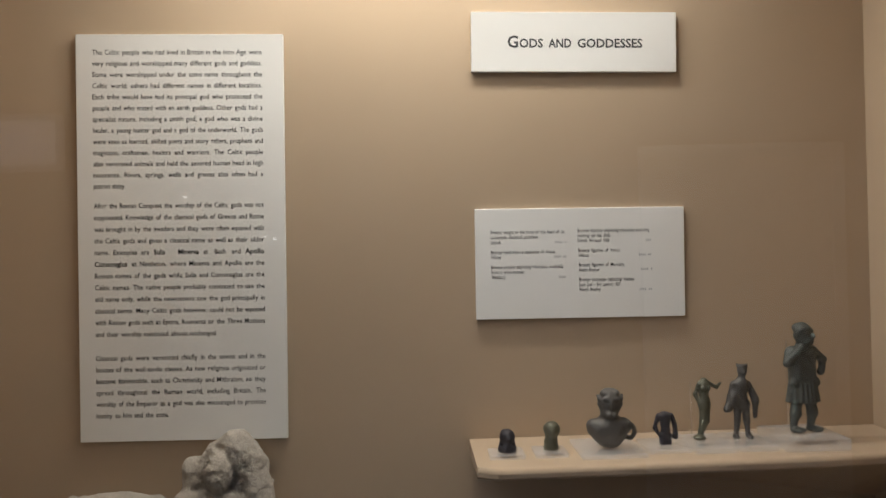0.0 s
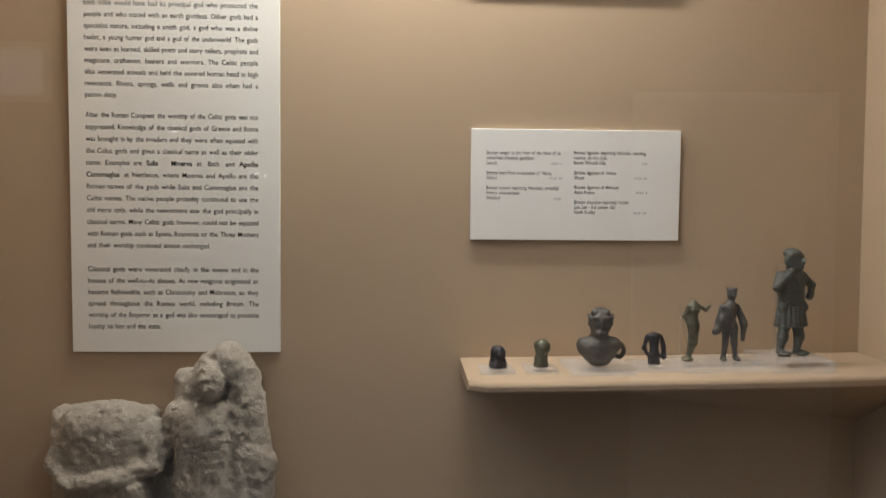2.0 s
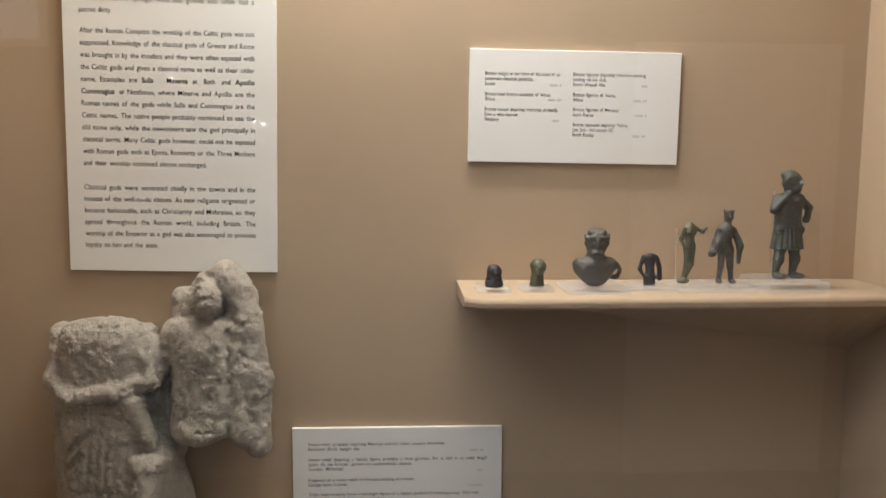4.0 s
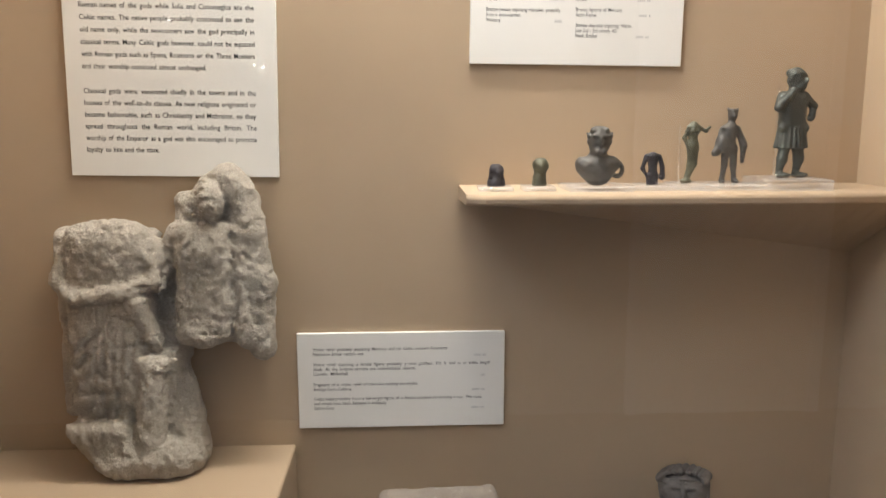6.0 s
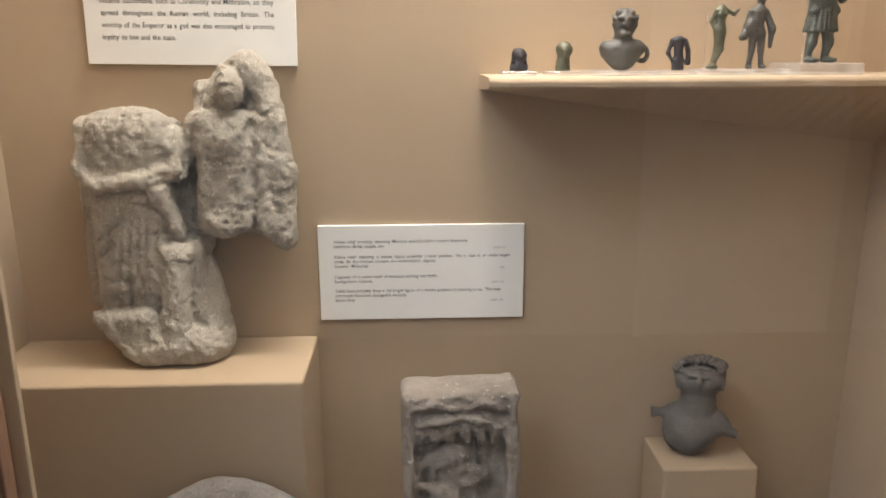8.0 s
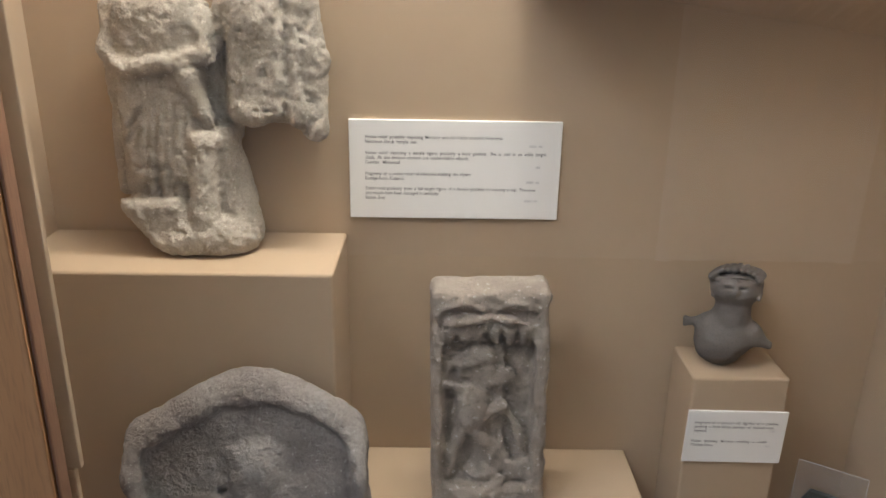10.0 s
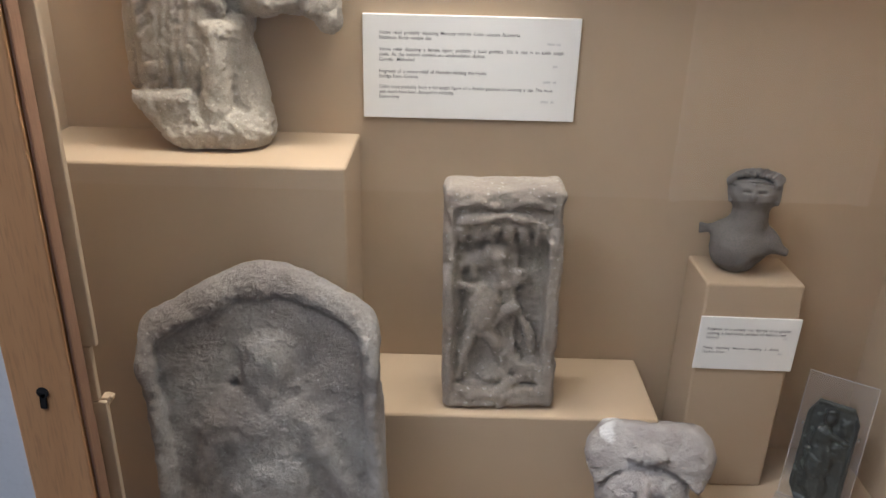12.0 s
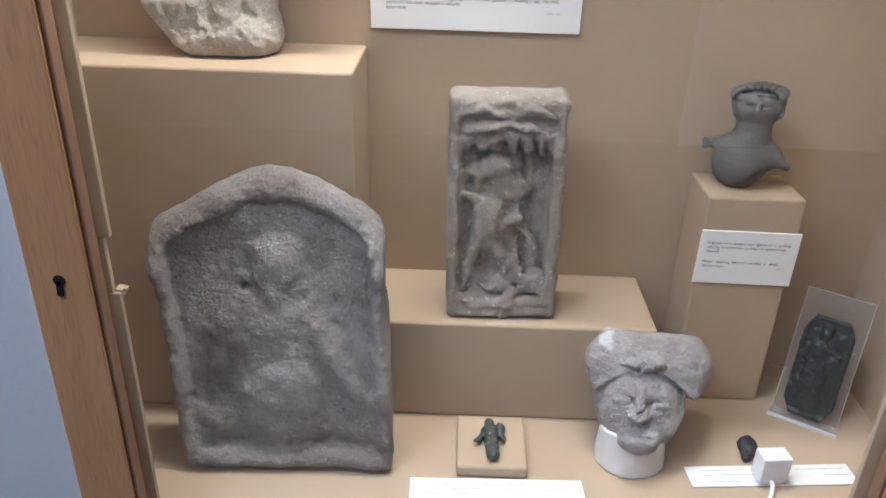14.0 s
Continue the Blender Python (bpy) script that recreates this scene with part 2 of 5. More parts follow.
def skin(name, field, low, high, step):
    """The surface where the field is zero, as a mesh in metres."""
    axes = [np.arange(low[k] - step, high[k] + 2 * step, step) for k in range(3)]
    grid = np.meshgrid(*axes, indexing="ij")
    d = field(grid)
    inside = d < 0
    shape = [n - 1 for n in d.shape]
    total, count = np.zeros((*shape, 3)), np.zeros(shape)
    corners = [(a, b, c) for a in (0, 1) for b in (0, 1) for c in (0, 1)]

    def at(array, o):
        return array[o[0]:o[0] + shape[0], o[1]:o[1] + shape[1], o[2]:o[2] + shape[2]]

    for o in corners:
        for k in range(3):
            if o[k]:
                continue
            e = tuple(1 if j == k else o[j] for j in range(3))
            da, db = at(d, o), at(d, e)
            cross = at(inside, o) != at(inside, e)
            t = np.where(cross, da / np.where(cross, da - db, 1), 0)
            for j in range(3):
                total[..., j] += np.where(cross, o[j] + (t if j == k else 0), 0)
            count += cross
    used = count > 0
    index = np.full(shape, -1)
    index[used] = np.arange(used.sum())
    where = np.argwhere(used)
    verts = (where + total[used] / count[used][:, None]) * step + np.array([a[0] for a in axes])
    faces = []
    for k in range(3):
        u, v = (k + 1) % 3, (k + 2) % 3
        a = inside
        b = np.roll(inside, -1, axis=k)
        edge = a != b
        edge[tuple(slice(-1, None) if j == k else slice(None) for j in range(3))] = False
        for j in (u, v):
            edge[tuple(slice(0, 1) if i == j else slice(None) for i in range(3))] = False
            edge[tuple(slice(-1, None) if i == j else slice(None) for i in range(3))] = False
        at_edge = np.argwhere(edge)
        quads = []
        for du, dv in ((-1, -1), (0, -1), (0, 0), (-1, 0)):
            c = at_edge.copy()
            c[:, u] += du
            c[:, v] += dv
            quads.append(index[c[:, 0], c[:, 1], c[:, 2]])
        quads = np.stack(quads, axis=1)
        flip = ~a[at_edge[:, 0], at_edge[:, 1], at_edge[:, 2]]
        quads[flip] = quads[flip][:, ::-1]
        faces.append(quads)
    faces = np.concatenate(faces)
    mesh = bpy.data.meshes.new(name)
    mesh.from_pydata((verts * 0.01).tolist(), [], faces.tolist())
    mesh.polygons.foreach_set("use_smooth", np.ones(len(mesh.polygons), dtype=bool))
    mesh.update()
    return mesh


def sculpture(name, field, low, high, step, mat, m, label, category, group=""):
    ob = part(name, skin(name, field, low, high, step), mat)
    ob.matrix_world = m
    return tagged(ob, label, category, group)


# ---- writing ----
def line_of_text(body, size, parent, x, z, y, width=None, bold=False, end=None):
    """One printed line as a flat mesh, its left end at x, or its right end at end; a width spreads the words out to it."""
    verts, faces, spans = [], [], []
    for word in body.split():
        curve = bpy.data.curves.new("text_line", "FONT")
        curve.body, curve.size, curve.resolution_u = word, size, 2
        curve.offset = (0.022 if bold else 0.006) * size
        temp = new("text_line", curve)
        mesh = bpy.data.meshes.new_from_object(temp)
        bpy.data.objects.remove(temp)
        bpy.data.curves.remove(curve)
        co = np.zeros(len(mesh.vertices) * 3)
        mesh.vertices.foreach_get("co", co)
        co = co.reshape(-1, 3)
        spans.append((co - [co[:, 0].min(), 0, 0], [tuple(f.vertices) for f in mesh.polygons]))
        bpy.data.meshes.remove(mesh)
    letters, count = sum(co[:, 0].max() for co, _ in spans), len(spans)
    space = 0.36 * size
    s = min(0.88, (width - space * (count - 1)) / letters) if width and count > 1 else (width / letters if width else 0.84)
    gap = (width - s * letters) / (count - 1) if width and count > 1 else space
    at = 0.0
    for co, polygons in spans:
        base = len(verts)
        verts += [(at + c[0] * s, 0.0, c[1]) for c in co]
        faces += [[base + k for k in f] for f in polygons]
        at += co[:, 0].max() * s + gap
    mesh = bpy.data.meshes.new("text_line")
    mesh.from_pydata(verts, [], faces)
    mesh.update()
    total = at - gap
    ob = part("text_line", mesh, INK, parent)
    ob.location = (end - total if end is not None else x, y, z)
    return total


def bar(parent, x0, x1, z0, z1, y, mat=INK):
    return part("print_bar", box(x0, x1, y - 0.00004, y + 0.00008, z0, z1), mat, parent)


def board(name, label, w, h, m, thick=0.006, category="label"):
    """A card board whose back is at local y = 0 and whose middle is the origin."""
    ob = part(name, box(-w / 2, w / 2, -thick, 0, -h / 2, h / 2, 0.0006, 1), CARD)
    ob.matrix_world = m
    return tagged(ob, label, category)


# ---- the case ----
def structure(name, bm, mat, label, category):
    return tagged(part(name, bm, mat), label, category, kind="structure")


structure("wall_back", box(XL - 0.02, XR + 0.02, 0.0, 0.02, FLOOR - 0.02, TOP), FABRIC, "beige fabric back wall of the display case", "wall")
structure("wall_left", box(XL - 0.02, XL, GLASS + 0.02, 0.0, FLOOR - 0.02, TOP), FABRIC, "beige fabric side wall of the display case", "wall")
structure("wall_right", box(XR, XR + 0.02, GLASS + 0.02, 0.0, FLOOR - 0.02, TOP), FABRIC, "beige fabric side wall of the display case", "wall")
structure("floor_case", box(XL, XR, GLASS + 0.012, 0.0, FLOOR - 0.02, FLOOR), FABRIC, "beige fabric floor of the display case", "floor")
structure("ceiling_case", box(XL - 0.02, XR + 0.02, GLASS + 0.012, 0.02, TOP, TOP + 0.02), WALLPAINT, "white top of the display case", "ceiling")

# wooden door with its glass
FX0, FX1, GX0, GX1 = -0.558, 0.470, -0.488, 0.400
door = thing("door_case", "varnished wooden glazed door of the display case", "door", kind="structure")
part("stile", box(FX0, GX0 - 0.0045, -0.416, -0.386, 0.36, TOP + 0.06, 0.002), WOOD, door)
part("stile", box(GX1 + 0.0045, FX1, -0.416, -0.386, 0.36, TOP + 0.06, 0.002), WOOD, door)
part("rail", box(GX0 - 0.0045, GX1 + 0.0045, -0.416, -0.386, 0.36, 0.435, 0.002), WOOD, door)
part("rail", box(GX0 - 0.0045, GX1 + 0.0045, -0.416, -0.386, TOP - 0.01, TOP + 0.06, 0.002), WOOD, door)
part("moulding", box(GX0 - 0.0040, GX0, -0.4125, -0.3925, 0.436, TOP - 0.011, 0.002), DARKWOOD, door, "dark wooden glazing bead")
part("moulding", box(GX1, GX1 + 0.0040, -0.4125, -0.3925, 0.436, TOP - 0.011, 0.002), DARKWOOD, door, "dark wooden glazing bead")
pane = part("pane", box(GX0 - 0.0035, GX1 + 0.0035, GLASS - 0.002, GLASS + 0.002, 0.4365, TOP - 0.0115), GLASSMAT, door, "clear glass pane")
pane.visible_shadow = False
# keyhole not cut out: flat black pieces paint the shade inside it
key = part("keyhole", cylinder(0.0062, 0.0062, 0.0012, 24), HOLESHADE, door, "dark keyhole")
key.matrix_world = pose(-0.525, -0.4158, 0.803, 90, 0, 0)
slot = part("keyhole_slot", box(-0.0034, 0.0034, -0.0012, 0.0, -0.019, 0.0, 0.0015), HOLESHADE, door, "dark keyhole slot")
slot.matrix_world = pose(-0.525, -0.4158, 0.803, 0, 4, 0)
# pale liner behind the door edge, cut away round the lock
for z0, z1, x1 in ((0.4465, 0.770, -0.4795), (0.838, TOP - 0.002, -0.4795)):
    structure("trim_liner", box(-0.500, x1, -0.382, -0.374, z0, z1, 0.0015), FABRIC, "pale fabric-covered liner strip with a lock cutout", "trim")
structure("trim_liner", box(-0.500, -0.4865, -0.382, -0.374, 0.771, 0.837, 0.0015), FABRIC, "pale fabric-covered liner strip with a lock cutout", "trim")
structure("trim_liner", box(0.390, 0.415, -0.382, -0.374, 0.4465, TOP - 0.002, 0.0015), FABRIC, "pale fabric-covered liner strip", "trim")
structure("trim_side", box(XL - 0.02, -0.5005, -0.382, -0.370, 0.4465, TOP - 0.002), FABRIC, "beige front return of the display case", "trim")
structure("trim_side", box(0.4155, XR + 0.02, -0.382, -0.370, 0.4465, TOP - 0.002), FABRIC, "beige front return of the display case", "trim")
keep = thing("lock_keep", "small pale lock keep screwed to the case liner", "lock", pose(-0.4805, -0.372, 0.773))
part("plate", box(-0.006, 0.002, -0.006, 0.006, -0.010, 0.0, 0.001), FABRIC, keep)
part("tongue", box(0.0022, 0.006, -0.004, 0.004, -0.004, 0.0, 0.001), FABRIC, keep)

# lamps under the case's top
fitting = thing("tube_light", "slim white tube light under the case top", "lamp", pose(-0.08, -0.12, TOP))
part("housing", box(-0.42, 0.42, -0.03, 0.03, -0.012, 0.0, 0.003), PLASTIC, fitting)
downlight = thing("downlight", "small steel downlight under the case top", "lamp", pose(-0.06, -0.32, TOP))
part("rim", cylinder(0.040, 0.046, 0.012), METAL, downlight).location = (0, 0, -0.012)

# ---- the room ----
structure("floor", box(-2.6, 2.6, -3.3, -0.370, -0.05, 0.0), CARPET, "dark carpeted museum floor", "floor")
structure("ceiling", box(-2.6, 2.6, -3.3, -0.370, 2.80, 2.85), WALLPAINT, "white museum ceiling", "ceiling")
structure("wall_front_left", box(-2.6, FX0 - 0.001, -0.410, -0.383, 0, 2.8), WALLPAINT, "white painted wall beside the display case", "wall")
structure("wall_front_right", box(FX1 + 0.001, 2.6, -0.410, -0.383, 0, 2.8), WALLPAINT, "white painted wall beside the display case", "wall")
structure("wall_front_low", box(FX0 - 0.001, FX1 + 0.001, -0.410, -0.383, 0, 0.359), WALLPAINT, "white painted wall below the display case", "wall")
structure("wall_front_high", box(FX0 - 0.001, FX1 + 0.001, -0.410, -0.383, TOP + 0.061, 2.8), WALLPAINT, "white painted wall above the display case", "wall")
structure("wall_west", box(-2.65, -2.6, -3.3, -0.370, 0, 2.8), ROOMPAINT, "grey painted side wall of the museum room", "wall")
structure("wall_east", box(2.6, 2.65, -3.3, -0.370, 0, 2.8), ROOMPAINT, "grey painted side wall of the museum room", "wall")
structure("wall_south", box(-2.6, 2.6, -3.35, -3.3, 0, 2.8), ROOMPAINT, "grey painted far wall of the museum room", "wall")
# unseen housing made up to carry the fill lamp
rlight = thing("added_ceiling_light", "long white ceiling light added out of view", "lamp", pose(-1.55, -0.90, 2.8))
part("housing", box(-0.78, 0.78, -0.22, 0.22, -0.03, 0.0, 0.004), PLASTIC, rlight)
transom = thing("window_1", "high narrow daylight window in the far wall", "window", pose(-2.1, -3.299, 2.12), kind="structure")
# the pane itself glows, in place of daylight coming through it
part("pane", box(-0.42, 0.42, 0.0, 0.01, -0.10, 0.10), PANEGLOW, transom, "bright daylight pane")
for x0, x1, z0, z1 in ((-0.45, 0.45, 0.10, 0.13), (-0.45, 0.45, -0.13, -0.10), (-0.45, -0.42, -0.10, 0.10), (0.42, 0.45, -0.10, 0.10)):
    part("window_frame", box(x0, x1, 0.0, 0.03, z0, z1, 0.002), WALLPAINT, transom)
far_door = thing("door_room", "tall pale painted door in the far wall", "door", pose(1.45, -3.299, 0), kind="structure")
part("leaf", box(-0.42, 0.42, 0.0, 0.03, 0.005, 1.98, 0.002), CARD, far_door)
for x0, x1, z1 in ((-0.48, -0.425, 2.04), (0.425, 0.48, 2.04)):
    part("jamb", box(x0, x1, 0.0, 0.04, 0.0, z1, 0.002), WALLPAINT, far_door)
part("head", box(-0.424, 0.424, 0.0, 0.04, 1.985, 2.04, 0.002), WALLPAINT, far_door)
for x, z in ((-1.12, 1.86), (-0.76, 1.67), (-0.72, 1.66)):
    spot = thing("wall_spotlight", "tiny lit halogen spotlight on the far wall", "lamp", pose(x, -3.299, z), group="spotlights on the far wall")
    part("bulb", cylinder(0.007, 0.007, 0.02, 16), LAMPGLOW, spot, "glowing bulb").matrix_local = pose(0, 0.02, 0, 90, 0, 0)


# ---- pedestals and shelf ----
def pedestal(name, x0, x1, y0, z1, label):
    ob = part(name, box(x0, x1, y0, -0.001, FLOOR, z1, 0.004, 3), FABRIC)
    return tagged(ob, label, "pedestal")


pedestal("pedestal", XL + 0.001, -0.247, -0.165, P1_TOP, "tall beige fabric-covered pedestal under the two-figure relief")
pedestal("pedestal", -0.246, 0.185, -0.165, P2_TOP, "low wide beige fabric-covered pedestal under the carved relief")
tall = pedestal("pedestal", 0.243, 0.380, -0.100, P3_TOP, "narrow beige fabric-covered pedestal under the clay bust")


def wedge_shelf():
    """A wedge: thin lip in front, underside falling to the back corner."""
    bm = bmesh.new()
    rows = []
    n = 24
    for i in range(n + 1):
        s = i / n
        x = -0.014 + (XR - 0.001 + 0.014) * s
        front = -0.150 + 0.012 * max(0.0, 1 - s * 28) ** 2 + 0.012 * s ** 3
        low_front, low_back = SHELF - 0.0135 - 0.002 * s, SHELF - 0.020 - 0.078 * s
        rows.append([bm.verts.new(c) for c in ((x, -0.001, SHELF), (x, front + 0.006, SHELF), (x, front + 0.0015, SHELF - 0.002), (x, front, SHELF - 0.006),
                                               (x, front + 0.0005, low_front + 0.003), (x, front + 0.004, low_front), (x, -0.001, low_back))])
    for a, b in zip(rows, rows[1:]):
        for k in range(len(a)):
            bm.faces.new((a[k], a[(k + 1) % len(a)], b[(k + 1) % len(a)], b[k])).smooth = k in (1, 2)
    bm.faces.new(rows[0][::-1])
    bm.faces.new(rows[-1])
    bmesh.ops.recalc_face_normals(bm, faces=bm.faces[:])
    return bm


tagged(part("shelf", wedge_shelf(), FABRIC), "beige fabric-covered wedge shelf carrying small bronzes", "shelf")

# ---- panels and labels ----
text_panel = board("text_panel", "tall white printed text panel hung on the back wall", 0.272, 0.539, pose(-0.3885, -0.0005, 1.6215, 0, 0.9, 0), 0.007, "panel")
PARAGRAPHS = (
    (0.027, 0.01475, ("The Celtic people who had lived in Britain in the Iron Age were", "very religious and worshipped many different gods and goddess.",
                     "Some were worshipped under the same name throughout the", "Celtic world; others had different names in different localities.",
                     "Each tribe would have had its principal god who protected the", "people and who mated with an earth goddess.  Other gods had a",
                     "specialist nature, including a smith god, a god who was a divine", "healer, a young hunter god and a god of the underworld.  The gods",
                     "were seen as learned, skilled poets and story tellers, prophets and", "magicians, craftsmen, healers and warriors.  The Celtic people",
                     "also venerated animals and held the severed human head in high", "reverence.  Rivers, springs, wells and groves also often had a", "patron deity.")),
    (0.2300, 0.01545, ("After the Roman Conquest the worship of the Celtic gods was not", "suppressed.  Knowledge of the classical gods of Greece and Rome",
                      "was brought in by the invaders and they were often equated with", "the Celtic gods and given a classical name as well as their older",
                      "name.  Examples are *Sulis  Minerva* at  Bath  and *Apollo", "*Cunomaglus* at Nettleton, where Minerva and Apollo are the",
                      "Roman names of the gods while Sulis and Cunomaglus are the", "Celtic names.  The native people probably continued to use the",
                      "old name only, while the newcomers saw the god principally in", "classical terms.  Many Celtic gods however, could not be equated",
                      "with Roman gods such as Epona, Rosmerta or the Three Mothers", "and their worship continued almost unchanged.")),
    (0.4315, 0.01520, ("Classical gods were venerated chiefly in the towns and in the", "houses of the well-to-do classes.  As new religions originated or",
                      "became fashionable, such as Christianity and Mithraism, so they", "spread throughout the Roman world, including Britain.  The",
                      "worship of the Emperor as a god was also encouraged to promote", "loyalty to him and the state.")))
COLUMN = 0.2225
for top, step, lines in PARAGRAPHS:
    for i, body in enumerate(lines):
        z = 0.2695 - top - step * i
        last = body is lines[-1]
        if "*" not in body:
            line_of_text(body, 0.0096, text_panel, -0.1145, z, -0.00712, None if last else COLUMN)
            continue
        pieces = [(k % 2 == 1, piece.strip()) for k, piece in enumerate(body.split("*")) if piece.strip()]
        share = sum(len(piece) * (1.12 if heavy else 1.0) for heavy, piece in pieces) + 1.6 * (len(pieces) - 1)
        x = -0.1145
        for heavy, piece in pieces:
            w = COLUMN * len(piece) * (1.12 if heavy else 1.0) / share
            line_of_text(piece, 0.0096, text_panel, x, z, -0.00712, w, heavy)
            x += w + COLUMN * 1.6 / share

title = board("title_board", "white title board with black capitals on the back wall", 0.279, 0.081, pose(0.1425, -0.0005, 1.8712, 0, 1.1, 0), 0.007)
for body, size, x, width in (("G", 0.0225, -0.0905, 0.0145), ("ODS", 0.0168, -0.0745, 0.0320), ("AND", 0.0168, -0.0350, 0.0310), ("GODDESSES", 0.0168, 0.0045, 0.0885)):
    line_of_text(body, size, title, x, -0.0075, -0.00712, width, True)


def small_print(parent, entries, y=-0.00612):
    """Entries: left edge, baseline, size, lines, width of the longest line; then the bar that ends the entry."""
    for x, z, size, step, lines, scale, mark in entries:
        for i, body in enumerate(lines):
            line_of_text(body, size, parent, x, z - step * i, y, len(body) * scale)
        if mark:
            zb = z - step * mark[2]
            count = max(3, round((mark[1] - mark[0]) / 0.0026))
            pitch = (mark[1] - mark[0]) / count
            for k in range(count):
                if k != 4:
                    bar(parent, mark[0] + pitch * k, mark[0] + pitch * (k + 0.42), zb, zb + 0.0032, y, GREYINK)


labels = board("object_label", "white label card with two columns of small print", 0.285, 0.149, pose(0.1432, -0.0005, 1.5725, 0, 0.7, 0))
small_print(labels, (
    (-0.1215, 0.0405, 0.0070, 0.0068, ("Bronze weight in the form of the head of an", "uncertain classical goddess.", "Lacock"), 0.00232, (-0.034, -0.018, 2.0)),
    (-0.1215, 0.0135, 0.0070, 0.0068, ("Bronze head from a statuette of Venus.", "Wilcot"), 0.00232, (-0.036, -0.018, 0.9)),
    (-0.1215, -0.0065, 0.0070, 0.0068, ("Bronze mount depicting Hercules, probably", "from a wine-warmer.", "Westbury"), 0.00240, (-0.030, -0.017, 2.0)),
    (-0.0035, 0.0415, 0.0070, 0.0068, ("Bronze figurine depicting Hercules standing", "resting on his club.", "North Wraxall Villa"), 0.00228, (0.090, 0.098, 2.0)),
    (-0.0030, 0.0145, 0.0070, 0.0068, ("Bronze figurine of Venus.", "Wilcot"), 0.00232, (0.080, 0.098, 0.9)),
    (-0.0025, -0.0050, 0.0070, 0.0068, ("Bronze figurine of Mercury.", "Aston Keynes"), 0.00232, (0.083, 0.099, 0.9)),
    (-0.0020, -0.0250, 0.0070, 0.0068, ("Bronze statuette depicting Vulcan.", "Late 2nd - 3rd century AD", "North Bradley"), 0.00222, (0.080, 0.098, 2.0)),
))
lower = board("object_label", "white label card about the stone reliefs below the shelf", 0.292, 0.139, pose(-0.0948, -0.0005, 1.0625))
small_print(lower, (
    (-0.124, 0.0440, 0.0068, 0.0068, ("Votive relief probably depicting Mercury and his Celtic consort Rosmerta", "Nettleton Shrub temple site"), 0.00262, (0.102, 0.121, 1.5)),
    (-0.124, 0.0220, 0.0068, 0.0068, ("Votive relief depicting a female figure, probably  a local goddess.  She is clad in an ankle length", "cloak.  At the bottom corners are unidentifiable objects.", "Cunetio  Mildenhall"), 0.00252, (0.112, 0.119, 2.6)),
    (-0.124, -0.0075, 0.0068, 0.0068, ("Fragment of a votive relief of Hercules battling the Hydra", "Euridge Farm, Colerne"), 0.00252, (0.100, 0.119, 1.4)),
    (-0.124, -0.0285, 0.0068, 0.0068, ("Celtic head probably from a full length figure of a female goddess (?) wearing a cap.  The nose", "and mouth have been damaged in antiquity.", "Easton Grey"), 0.00250, (0.099, 0.118, 2.3)),
))
narrow = board("object_label", "small white label card fixed to the narrow pedestal", 0.143, 0.085, pose(0.3125, -0.1005, 0.701, 0, 0.8, 0), 0.003)
small_print(narrow, (
    (-0.060, 0.0215, 0.0062, 0.0068, ("Fragment of a pottery cult figurine of a goddess", "wearing a head dress, perhaps of twisted rope.", "Heywood"), 0.00248, (0.050, 0.057, 1.8)),
    (-0.062, -0.0090, 0.0062, 0.0068, ("Plaque depicting Minerva unveiling a shield.", "Charlton Down"), 0.00248, (0.047, 0.054, 1.0)),
), -0.00312)


def floor_card(label, w, d, m, rows):
    ob = board("floor_label", label, w, d, m, 0.002)
    for x0, x1, z in rows:
        x = x0
        k = 0
        while x < x1 - 0.004:
            step = 0.006 + 0.010 * ((k * 7 + int(z * 4000)) % 5) / 5
            bar(ob, x, min(x + step, x1), z, z + 0.0014, -0.0021, GREYINK)
            x += step + 0.0025
            k += 1


floor_card("white label card lying before the small fabric plinth", 0.236, 0.075, pose(-0.043, -0.338, FLOOR + 0.0005, -90, 0, 1.5),
           ((-0.098, 0.100, 0.026), (-0.098, 0.098, 0.017), (-0.098, -0.03, 0.008)))
floor_card("narrow white label card lying on the case floor", 0.238, 0.040, pose(0.344, -0.272, FLOOR + 0.0005, -90, 0, 4.5),
           ((-0.098, 0.108, 0.010), (-0.096, -0.02, 0.001), (0.075, 0.112, -0.002), (-0.094, 0.02, -0.012)))

